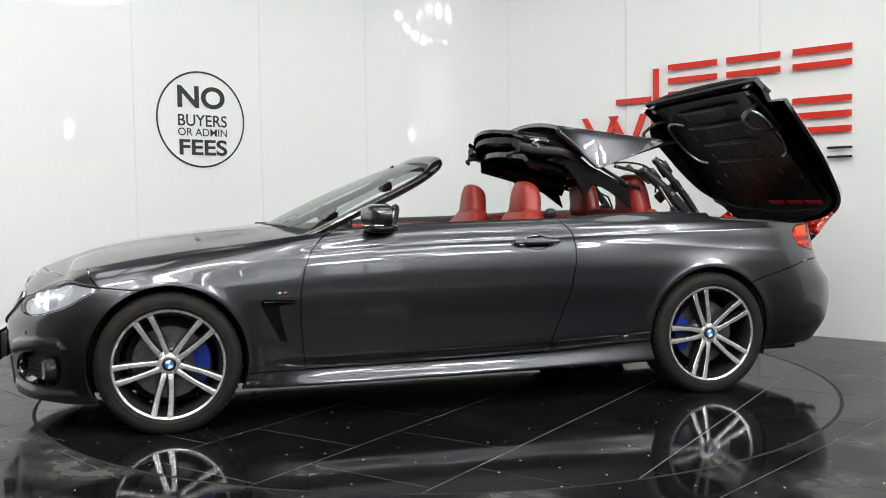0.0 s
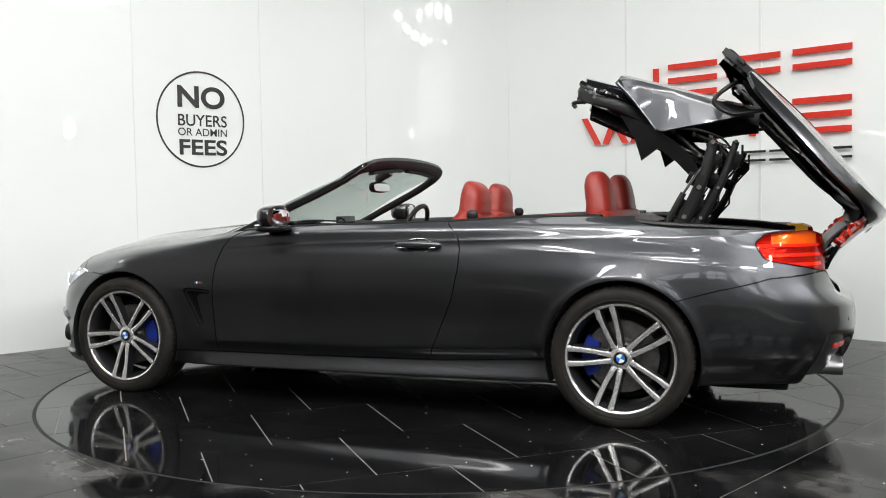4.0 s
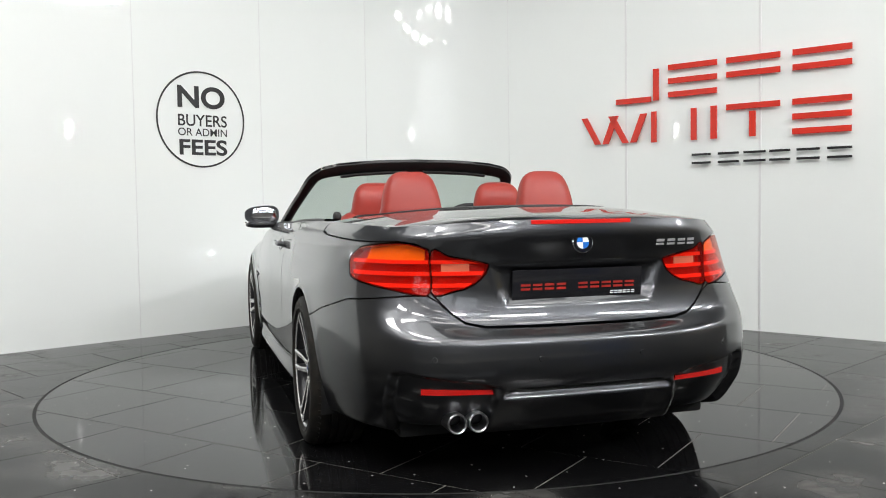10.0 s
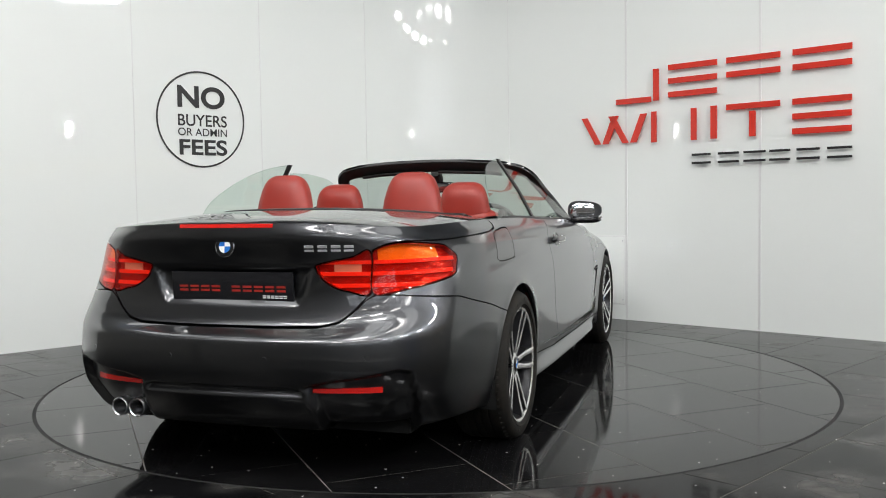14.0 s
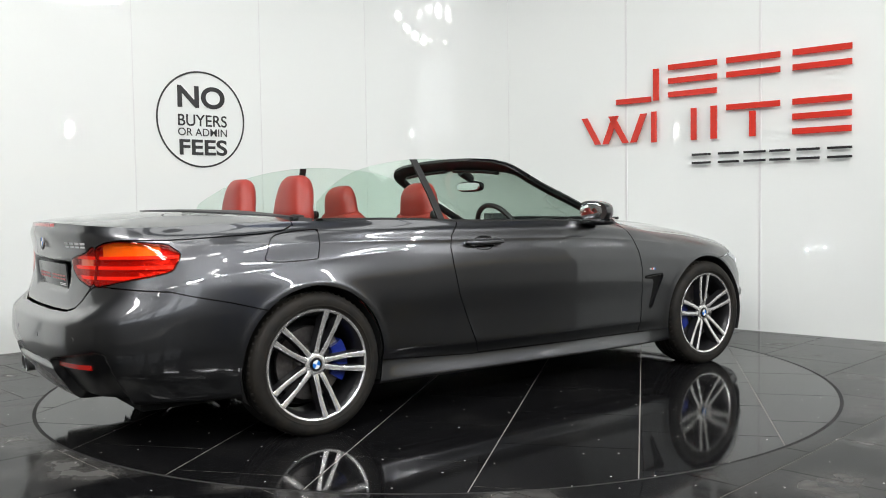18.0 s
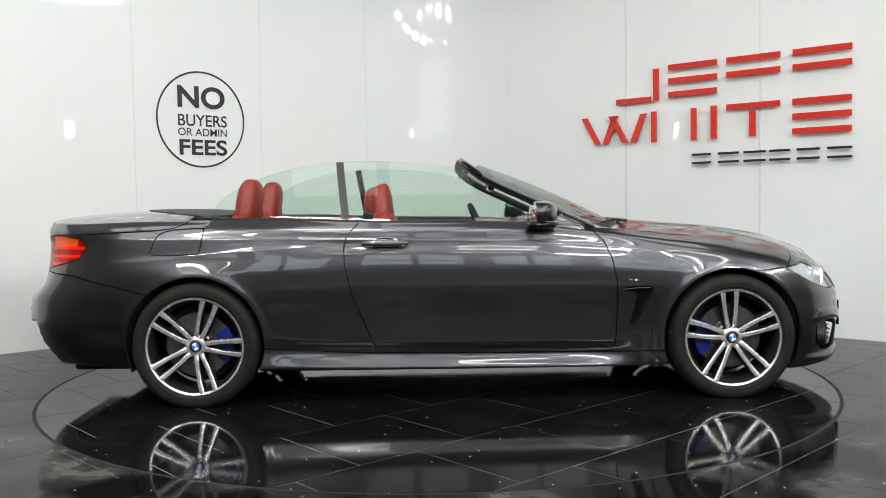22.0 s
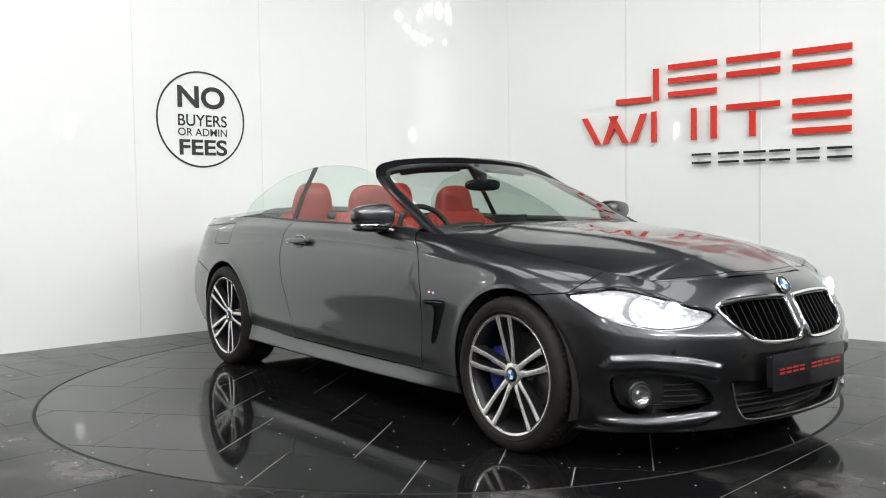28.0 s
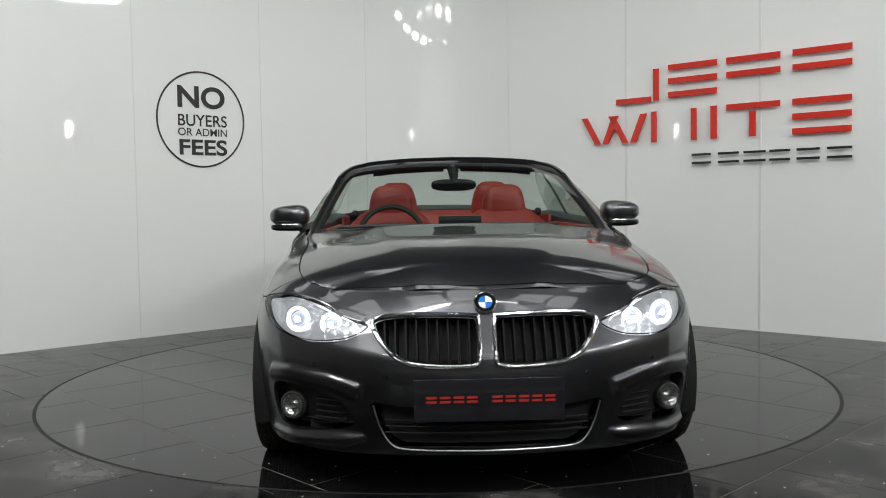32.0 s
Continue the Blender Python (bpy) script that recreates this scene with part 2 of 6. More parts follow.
def panel(name, sh, material, parent, label="", side=1, thick=0.014, both=False, back=True):
    """One pressed panel from a sheet, with its edges folded inwards. side -1: on the other side of the car; both: over the middle too."""
    if len(sh.f) == 0:
        return None
    vs, ns, fs = [], [], []
    for sg in ((1, -1) if both else (side,)):
        v, n, f = sh.v.copy(), sh.n.copy(), sh.f
        if sg < 0:
            v[:, 1] *= -1
            n[:, 1] *= -1
            f = f[:, ::-1]
        edges = np.concatenate([f[:, [0, 1]], f[:, [1, 2]], f[:, [2, 0]]])
        key = edges.min(1) * (len(v) + 1) + edges.max(1)
        _, idx, cnt = np.unique(key, return_index=True, return_counts=True)
        rim = edges[idx[cnt == 1]]
        if both:
            rim = rim[~((abs(v[rim[:, 0], 1]) < 1e-4) & (abs(v[rim[:, 1], 1]) < 1e-4))]
        base = sum(len(q) for q in vs)
        fs += [tuple(t + base) for t in f]
        vs.append(v)
        ns.append(n)
        if back and len(rim):
            ids = np.unique(rim)
            new_a = {k: base + len(v) + j for j, k in enumerate(ids)}
            new_b = {k: base + len(v) + len(ids) + j for j, k in enumerate(ids)}
            out = np.zeros((len(v), 3))
            for a, b in rim:
                w = np.cross(v[b] - v[a], n[a])
                out[a] += w
                out[b] += w
            out /= np.linalg.norm(out, axis=1, keepdims=True) + 1e-12
            vs += [v[ids] - n[ids] * 0.0004, v[ids] - n[ids] * thick]
            ns += [out[ids], out[ids]]
            for a, b in rim:
                fs.append((new_a[a], new_b[a], new_b[b], new_a[b]))
    return mesh_object(name, np.concatenate(vs), fs, material, parent, label, True, np.concatenate(ns))


# ---------------------------------------------------------------- car materials
def car_paint():
    m = mat("grey_metallic_paint", (0.076, 0.078, 0.082), 0.33, 1.0, Coat_Weight=1.0, Coat_Roughness=0.006, Coat_IOR=1.58)
    nt = m.node_tree
    b = nt.nodes["Principled BSDF"]
    tc, vo = nt.nodes.new("ShaderNodeTexCoord"), nt.nodes.new("ShaderNodeTexNoise")
    vo.inputs["Scale"].default_value, vo.inputs["Detail"].default_value = 900.0, 1.0
    mx = nt.nodes.new("ShaderNodeMix")
    mx.data_type = "RGBA"
    mx.inputs[6].default_value, mx.inputs[7].default_value = (0.061, 0.063, 0.067, 1), (0.093, 0.095, 0.100, 1)
    nt.links.new(tc.outputs["Object"], vo.inputs["Vector"])
    nt.links.new(vo.outputs[0], mx.inputs[0])
    nt.links.new(mx.outputs[2], b.inputs["Base Color"])
    return m


M_PAINT = car_paint()
M_BLACKTRIM = bumpy(mat("black_grained_plastic", (0.012, 0.012, 0.012), 0.45), 700, 0.2, 0.0004)
M_GLOSSBLACK = mat("gloss_black_plastic", (0.008, 0.008, 0.009), 0.08)
M_UNDER = mat("black_underseal", (0.008, 0.008, 0.008), 0.9)
M_CHROME = mat("chrome", (0.85, 0.85, 0.86), 0.10, 1.0)
M_SATIN = mat("satin_aluminium", (0.55, 0.55, 0.56), 0.28, 1.0)
M_RIM = mat("machined_alloy", (0.84, 0.83, 0.81), 0.24, 0.78)
M_RIMDARK = mat("dark_grey_alloy", (0.022, 0.022, 0.024), 0.3, 0.4)
M_TYRE = bumpy(noisy(mat("tyre_rubber", (0.012, 0.012, 0.011), 0.65, 0.0, Specular_IOR_Level=0.2), 14, (0.009, 0.009, 0.009), (0.022, 0.019, 0.015)), 120, 0.3, 0.001)
M_DISC = noisy(mat("brake_disc_steel", (0.2, 0.19, 0.18), 0.35, 0.9), 30, (0.14, 0.13, 0.125), (0.25, 0.24, 0.23))
M_BLUE = mat("blue_caliper_paint", (0.008, 0.022, 0.20), 0.3)
M_LEATHER = bumpy(noisy(mat("red_leather", (0.3, 0.028, 0.018), 0.42), 3, (0.27, 0.024, 0.016), (0.34, 0.034, 0.022)), 260, 0.25, 0.0008, 4, "VORONOI")
M_LEATHER_SEAM = mat("dark_red_stitching", (0.12, 0.012, 0.01), 0.6)
M_DASH = bumpy(mat("black_soft_dashboard", (0.012, 0.012, 0.013), 0.55), 400, 0.3, 0.0006)
M_GREY_TRIM = mat("satin_trim_strip", (0.45, 0.45, 0.46), 0.25, 1.0)
M_REFLECTOR = mat("red_reflector", (0.62, 0.014, 0.01), 0.1, 0.0, Coat_Weight=1.0)
M_LAMP_BACK = mat("red_lamp_body", (0.36, 0.012, 0.008), 0.15, 0.4, Emission_Color=(1, 0.03, 0.015, 1), Emission_Strength=0.06)
bumpy(M_LAMP_BACK, 55, 0.6, 0.004, 1.0)
M_LAMP_LIT = mat("lit_red_light_guide", (0.6, 0.02, 0.012), 0.2, 0.0, Emission_Color=(1, 0.10, 0.05, 1), Emission_Strength=0.34)
bumpy(M_LAMP_LIT, 90, 0.7, 0.004, 1.0)
M_LAMP_DARK = mat("dark_red_lens_band", (0.16, 0.004, 0.004), 0.12, 0.0, Coat_Weight=1.0)
M_LAMP_AMBER = bumpy(mat("amber_indicator", (0.85, 0.36, 0.02), 0.2, 0.2, Emission_Color=(1, 0.55, 0.05, 1), Emission_Strength=0.16), 60, 0.6, 0.004, 1.0)
M_LAMP_WHITE = mat("pale_reverse_lamp", (0.7, 0.6, 0.58), 0.15, 0.3, Emission_Color=(1, 0.8, 0.75, 1), Emission_Strength=0.12)
M_LED = mat("projector_lens", (0.2, 0.23, 0.3), 0.06, 0.0, Emission_Color=(0.8, 0.88, 1, 1), Emission_Strength=0.5)
M_DRL = glow("daytime_ring_glow", (0.93, 0.97, 1.0), 7.0)
# emission added to the reflector, in place of bulb light thrown back by it
M_LAMP_SILVER = mat("self_glowing_reflector", (0.36, 0.37, 0.39), 0.25, 0.9, Emission_Color=(0.93, 0.97, 1, 1), Emission_Strength=0.38)
bumpy(M_LAMP_SILVER, 32, 0.8, 0.008, 1.0)
M_BULB = glow("headlight_bulb", (0.93, 0.97, 1.0), 420.0)
M_BADGE_BLUE = mat("badge_blue_enamel", (0.02, 0.16, 0.55), 0.15)
M_BADGE_WHITE = mat("badge_white_enamel", (0.85, 0.85, 0.85), 0.15)
M_PLATE = mat("black_show_plate", (0.012, 0.012, 0.014), 0.12)
M_PLATE_RED = mat("red_plate_print", (0.36, 0.022, 0.015), 0.3)
M_PLATE_WHITE = mat("white_plate_print", (0.75, 0.75, 0.75), 0.3)
M_MIRROR = mat("mirror_glass", (0.85, 0.86, 0.88), 0.02, 1.0)
M_SCREEN = mat("dark_display", (0.02, 0.022, 0.025), 0.06)


def pane(name, tint, rough=0.0):
    """Thin glass: tinted see-through with a mirror sheen."""
    m = bpy.data.materials.new(name)
    m.use_nodes = True
    nt = m.node_tree
    out = nt.nodes["Material Output"]
    nt.nodes.remove(nt.nodes["Principled BSDF"])
    tr, gl, fw, pw, ma, mx = (nt.nodes.new(k) for k in ("ShaderNodeBsdfTransparent", "ShaderNodeBsdfGlossy", "ShaderNodeLayerWeight", "ShaderNodeMath", "ShaderNodeMath", "ShaderNodeMixShader"))
    tr.inputs[0].default_value = (*tint, 1)
    gl.inputs["Roughness"].default_value = rough
    fw.inputs[0].default_value = 0.5
    pw.operation, pw.inputs[1].default_value = "POWER", 4.0
    ma.operation, ma.inputs[1].default_value, ma.inputs[2].default_value = "MULTIPLY_ADD", 0.85, 0.034
    for a, b in ((fw.outputs["Facing"], pw.inputs[0]), (pw.outputs[0], ma.inputs[0]), (ma.outputs[0], mx.inputs[0]), (tr.outputs[0], mx.inputs[1]), (gl.outputs[0], mx.inputs[2]), (mx.outputs[0], out.inputs[0])):
        nt.links.new(a, b)
    return m


M_SIDEGLASS = pane("green_tinted_glass", (0.80, 0.90, 0.84))
M_SCREENGLASS = pane("windscreen_glass", (0.63, 0.70, 0.66))
M_CLEAR = pane("clear_lens", (0.96, 0.97, 0.98))
M_REDLENS = pane("red_lens", (1.0, 0.33, 0.2))
M_GRILLE = mat("gloss_black_grille", (0.004, 0.004, 0.004), 0.28, 0.0, Specular_IOR_Level=0.14)
M_BADGE_SILVER = mat("silver_badge", (0.75, 0.75, 0.76), 0.35, 0.7)
M_FOG = mat("fog_lamp_reflector", (0.4, 0.4, 0.38), 0.12, 0.9)


# ---------------------------------------------------------------- room
WALL_H, ROOF_H = 3.16, 6.0
A0, A1 = Vector((0.007, 3.875)), 0.85      # the corner where both wall lines meet, and its rounding
DL, DR = Vector((-0.7455, -0.6665)), Vector((0.7424, -0.6700))   # along the walls, away from the corner
TAN = 0.765


def wall_line(step=0.05):
    """The inner face of the two white walls, from the far left end round the corner to the far right end."""
    half = math.acos(max(-1, min(1, DL.dot(DR)))) / 2
    mid = (DL + DR).normalized()
    r = TAN * math.tan(half)
    centre = A0 + mid * (r / math.sin(half))
    pts = [A0 + DL * 7.5, A0 + DL * TAN]
    q0, q1 = A0 + DL * TAN - centre, A0 + DR * TAN - centre
    a0 = math.atan2(q0.y, q0.x)
    a1 = math.atan2(q1.y, q1.x)
    for k in range(1, 16):
        a = a0 + (a1 - a0) * k / 16
        pts.append(centre + Vector((math.cos(a), math.sin(a))) * r)
    return pts + [A0 + DR * TAN, A0 + DR * 7.5]


def thick_wall(name, pts, height, thick, material, label):
    """An upright wall along a line of points, its thickness away from the room."""
    n = len(pts)
    outer = []
    for i, q in enumerate(pts):
        d = (pts[min(i + 1, n - 1)] - pts[max(i - 1, 0)]).normalized()
        outer.append(q + Vector((-d.y, d.x)) * thick)
    v = [(*q, 0) for q in pts] + [(*q, 0) for q in outer] + [(*q, height) for q in pts] + [(*q, height) for q in outer]
    f = []
    for i in range(n - 1):
        f += [(i, i + 1, 2 * n + i + 1, 2 * n + i), (n + i + 1, n + i, 3 * n + i, 3 * n + i + 1),
              (2 * n + i, 2 * n + i + 1, 3 * n + i + 1, 3 * n + i), (i + 1, i, n + i, n + i + 1)]
    f += [(0, n, 3 * n, 2 * n)[::-1], (n - 1, 2 * n - 1, 4 * n - 1, 3 * n - 1)]
    ob = mesh_object(name, v, [q[::-1] for q in f], material, None, label, smooth=True)
    ob.data.set_sharp_from_angle(angle=radians(30))
    return tagged(ob, label, kind="structure")


LINE = wall_line()
wall = thick_wall("wall_white", LINE, WALL_H, 0.12, M_WALL, "glossy white panelled wall with a rounded corner")


def on_left(s, z, off=0.0):
    """A place on the left wall: s metres from the corner, z up, off into the room."""
    q = A0 + DL * s
    return Vector((q.x, q.y, z)) + Vector((0.6665, -0.7455, 0)) * off


def on_right(s, z, off=0.0):
    q = A0 + DR * s
    return Vector((q.x, q.y, z)) + Vector((-0.6700, -0.7424, 0)) * off


def wall_matrix(right, s, z, off):
    """x along the wall to the right as seen from the room, y up, z out into the room."""
    if right:
        x, n, p = Vector((*DR, 0)), Vector((-0.6700, -0.7424, 0)), on_right(s, z, off)
    else:
        x, n, p = Vector((*-DL, 0)), Vector((0.6665, -0.7455, 0)), on_left(s, z, off)
    m = Matrix.Identity(4)
    for i, c in enumerate((x, Vector((0, 0, 1)), n, p)):
        m[0][i], m[1][i], m[2][i] = c
    return m


# the dark hall in which the white walls stand
for nm, a, b in (("wall_north", Vector((9, 8)), Vector((-9, 8))), ("wall_west", Vector((-9, 8)), Vector((-9, -14))), ("wall_south", Vector((-9, -14)), Vector((9, -14))), ("wall_east", Vector((9, -14)), Vector((9, 8)))):
    thick_wall(nm, [b, a], ROOF_H, 0.12, M_BACK, "plain dark grey hall wall")
tagged(part("ceiling", box(18.4, 22.4, 0.1, (0, -3, ROOF_H + 0.05)), M_CEIL, None, smooth=False), "dark grey profiled roof sheet ceiling", kind="structure")
for k, y in enumerate((-12.2, -7.75, -4.45, -1.2, 1.4, 3.6, 6)):
    tagged(part("trim_beam", box(18, .16, .34, (0, y, ROOF_H - .18), .01), M_BLUEBEAM, None), "blue steel roof beam", kind="structure")
for x in (-6.6, -2.2, .95, 5.2):
    tagged(part("trim_purlin", box(.10, 21.8, .14, (x, -3, ROOF_H - .44), .01), M_STEEL_DARK, None), "brown grey steel roof purlin", kind="structure")
for x in (-4.4, -3.3, -1.1, 0, 2.2, 3.3):
    for y in (-6.1, -2.8, 0.4):
        ob = part("window_skylight", box(.95, 2.3, .03, (x, y, ROOF_H - .03)), M_SKYLIGHT, None, smooth=False)
        tagged(ob, "pale translucent roof light panel", kind="structure")
for x in (-6.2, -5.1, -3.5, -2.4, -.8, .3, 1.9, 3.0, 4.6, 5.7):
    for z in (3.6, 4.75):
        tagged(part("window_high", box(.92, .03, 1.0, (x, -13.985, z)), M_HIGH_WINDOW, None, smooth=False), "bright daylit pane high in the hall wall", kind="structure")
# what the hall keeps along its side walls: a yellow crash rail and a blue roller door
tagged(part("trim_crash_rail", box(.08, 9.0, .30, (8.86, -4.5, 1.9), .01), M_YELLOW, None), "yellow painted crash rail along the hall wall", kind="structure")
tagged(part("door_roller", box(.10, 2.6, 2.9, (8.88, -10.8, 1.45), .01), M_BLUEBEAM, None), "blue steel roller door", kind="structure")
for cx in (-8.8, 8.8):
    for cy in (-12.2, -7.75, -1.2):
        tagged(part("trim_column", box(.20, .24, ROOF_H - .4, (cx, cy, (ROOF_H - .4) / 2), .01), M_STEEL_DARK, None), "brown grey steel column", kind="structure")
# screed under the tiles
FLOOR = tagged(part("floor", box(18.4, 22.4, 0.1, (0, -3, -0.0525)), M_GROUT, None, smooth=False), "pale joint bed under black floor tiles", kind="structure")


# ---------------------------------------------------------------- wall joints, signs and access panel
def joint(right, s, width, label):
    m = wall_matrix(right, s, WALL_H / 2, 0)
    ob = part("trim_strip", box(width, WALL_H - .02, .006, bevel=.002), M_SEAM, None, m=m)
    tagged(ob, label, kind="structure")


for s in (2.23, 3.417, 4.60, 5.8):
    joint(True, s, .020, "narrow white joint strip on the wall")
for s in (2.06, 3.214, 4.38, 5.55):
    joint(False, s, .006, "fine white joint line on the wall")
# joints where the rounded corner panel begins
for right in (True, False):
    joint(right, .95 if right else .90, .006, "fine white joint line on the wall")


def word(text, width, height, depth, weight):
    """A word as a mesh, fitted to a width and cap height, lying in x and y from its lower left corner."""
    cu = bpy.data.curves.new("word", "FONT")
    cu.body, cu.size, cu.extrude, cu.offset = text, 1.0, 0.02, weight
    cu.resolution_u = 6
    ob = bpy.data.objects.new("word", cu)
    scene.collection.objects.link(ob)
    bpy.context.view_layer.update()
    me = bpy.data.meshes.new_from_object(ob.evaluated_get(bpy.context.evaluated_depsgraph_get()))
    bpy.data.objects.remove(ob)
    bpy.data.curves.remove(cu)
    co = np.array([v.co for v in me.vertices])
    lo, hi = co.min(0), co.max(0)
    co = (co - lo) / (hi - lo) * np.array([width, height, depth])
    me.vertices.foreach_set("co", co.ravel())
    me.update()
    return me


DECAL = tagged(new("wall_decal"), "black round vinyl lettering decal on the white wall", "sign")
dm = wall_matrix(False, 2.632, 1.776, .004)
DECAL.matrix_world = dm
part("decal_ring", lathe([(.386, 0), (.386, .0012), (.401, .0012), (.401, 0)], 96, "z", True), M_DECAL, DECAL, smooth=False)
for txt, x0, z0, w, h, wt in (("NO", -.212, .092, .43, .185, .028), ("BUYERS", -.212, -.058, .445, .098, .010), ("OR ADMIN", -.214, -.138, .445, .064, .004), ("FEES", -.205, -.298, .435, .132, .024)):
    me = word(txt, w, h, .0012, wt)
    me.materials.append(M_DECAL)
    ob = new("decal_word", me)
    ob.parent = DECAL
    ob.location = (x0, z0, 0)

SIGN = tagged(new("wall_sign"), "raised red and black sign bars on the white wall", "sign")
SIGN.matrix_world = wall_matrix(True, 3.33, 0, .0)
S_OFF, S_THICK = .030, .014


def bar(x0, x1, z0, z1, material, slant=0.0, name="sign_bar"):
    """One raised bar; slant shifts its top sideways."""
    pts = [(x0, z0), (x1, z0), (x1 + slant, z1), (x0 + slant, z1)]
    part(name, slab(pts, S_OFF, S_OFF + S_THICK, .0015), material, SIGN, smooth=False)
    xm, zm = (x0 + x1 + slant) / 2, (z0 + z1) / 2
    part("sign_standoff", lathe([(0, 0), (.006, 0), (.006, S_OFF), (0, S_OFF)], 10, "z", m=Matrix.Translation((xm, zm, 0))), M_SATIN, SIGN)


def stack(x0, x1, tops, material, h=.046):
    for z in tops:
        bar(x0, x1, z - h, z, material)


R1, R2 = (2.170, 2.058, 1.946), (1.800, 1.688, 1.576)
bar(-.818, -.768, 1.885, 2.150, M_RED)
bar(-1.176, -.84, 1.878, 1.924, M_RED)
stack(-.680, -.253, R1, M_RED)
stack(-.173, .256, R1[:2], M_RED)
stack(.351, .780, R1[:2], M_RED)
for x in (-1.39, -1.115):
    bar(x, x + .06, 1.545, 1.785, M_RED, -.14)
    bar(x + .075, x + .135, 1.545, 1.785, M_RED, .10)
bar(-.838, -.790, 1.535, 1.795, M_RED)
bar(-.477, -.429, 1.535, 1.795, M_RED)
bar(-.306, -.253, 1.535, 1.800, M_RED)
bar(-.173, .256, 1.754, 1.800, M_RED)
bar(.015, .065, 1.535, 1.735, M_RED)
stack(.351, .780, R2, M_RED)
for x0, x1 in ((-.468, -.306), (-.243, -.07), (-.03, .145), (.175, .335), (.385, .555), (.610, .785)):
    stack(x0, x1, (1.424, 1.356), M_BLACK_SIGN, .018)

PANEL = tagged(new("access_panel"), "white access panel set flush in the showroom wall", "wall panel")
PANEL.matrix_world = wall_matrix(True, 1.995, .435, 0)
part("panel_frame", box(.450, .610, .006, bevel=.002), M_SEAM, PANEL)
part("panel_door", box(.430, .590, .010, (0, 0, .003), bevel=.002), M_WALL, PANEL)
for sg in (1, -1):
    part("panel_screw", lathe([(0, .0095), (.006, .0095), (.007, .007)], 12, "z", m=Matrix.Translation((.20, sg * .26, 0))), M_SATIN, PANEL)


# ---------------------------------------------------------------- lamps
def batten(x, y, z, watts=0.0):
    """Ceiling batten: a steel tray with two glowing tubes, and its light."""
    ob = tagged(part("ceiling_batten", box(1.5, .16, .05, (0, 0, .04), .01), M_STEEL, None), "white steel ceiling batten lamp with lit tubes", "ceiling lamp", "ceiling battens")
    for dy in (-.045, .045):
        part("lamp_tube", tube([(-.72, dy, 0), (.72, dy, 0)], .018, 10), M_TUBE, ob, "lit fluorescent tube")
    for s in (-.5, .5):
        part("hanger", tube([(s, 0, .06), (s, 0, ROOF_H - z)], .004, 6), M_STEEL, ob)
    ob.matrix_world = pose(x, y, z)
    if watts and z > 5:
        area_lamp("batten_light", look((x, y, z - .04), (x * .9, y + 3.0, 0)), 1.4, .45, watts, (1, .985, .965))
    return ob


for bx in (-3.6, -1.2, 1.2, 3.6):
    for by in (-4.4,):
        batten(bx, by, 5.45, BATTEN_W * (5.2 if bx < 0 else 1.0))
    for by in (-7.9, -11.8):
        batten(bx, by, 5.45, BATTEN_W * (by > -9) * (5.2 if bx < 0 else 1.0))


# a row of lower battens on the hall's south-east side, turned towards the turntable
for bx, by in ((8.2, -4.6), (7.3, -7.2), (5.6, -9.4), (3.4, -10.8)):
    lamp = batten(bx, by, 5.35)
    lamp.matrix_world = pose(bx, by, 5.35, 0, 0, math.degrees(math.atan2(by, bx)) + 90)
    area_lamp("batten_light", look((bx * .985, by * .985, 5.31), (0, 0, .7)), 1.4, .16, SIDE_W, (.97, .985, 1))


def floodlight(x, y, z, target, watts):
    m = look((x, y, z), target)
    ob = tagged(part("floodlight", box(.22, .32, .07, (0, 0, .045), .015), M_BLACKTRIM, None, m=m), "black studio floodlight on a stand", "floodlight")
    part("light_pole", tube([(x, y, 0.02), (x, y, z)], .016, 10), M_STEEL, ob)
    for k in range(3):
        a = 2 * math.pi * k / 3
        part("stand_leg", tube([(x, y, .5), (x + .4 * math.cos(a), y + .4 * math.sin(a), .012)], .011, 8), M_STEEL, ob)
    area_lamp("floodlight_lamp", m, .07, .20, watts, (1, .99, .975))


floodlight(3.05, -1.95, 2.2, (-1.2, 1.6, 1.3), FLOOD_W)
floodlight(-3.5, -.25, 2.06, (.3, 3.0, 1.3), FLOOD_W * .12)


# ---------------------------------------------------------------- the car's outer skin
CAR = tagged(new("convertible_car"), "dark grey metallic convertible car with red leather seats, on the turntable", "car")
RIBS = []


def rib_y(x, *prof):
    RIBS.append([(x, y, z) for y, z in prof])


def rib_x(sign, y, *prof):
    RIBS.append([(sign * x, y, z) for x, z in prof])


def rib_d(cx, cy, dx, dy, *prof):
    RIBS.append([(cx + r * dx, cy + r * dy, z) for r, z in prof])


# each rib climbs from the under edge over sill, waist, crease and shoulder to the top edge
rib_x(1, 0.0, (2.09, .150), (2.190, .156), (2.204, .22), (2.214, .32), (2.225, .42), (2.22, .50), (2.19, .555), (2.165, .605), (2.14, .65), (2.11, .70), (2.075, .732))
rib_x(1, 0.3, (2.07, .150), (2.165, .156), (2.176, .22), (2.19, .32), (2.20, .42), (2.195, .50), (2.165, .555), (2.135, .605), (2.105, .655), (2.065, .70), (2.03, .728))
rib_x(1, 0.55, (1.99, .148), (2.080, .154), (2.086, .23), (2.095, .33), (2.10, .43), (2.095, .51), (2.065, .57), (2.03, .62), (1.995, .655), (1.955, .69), (1.915, .722))
rib_d(1.55, .25, .70, .714, (.55, .150), (.612, .155), (.625, .24), (.635, .33), (.638, .44), (.63, .52), (.605, .58), (.58, .63), (.55, .665), (.51, .70), (.455, .731))
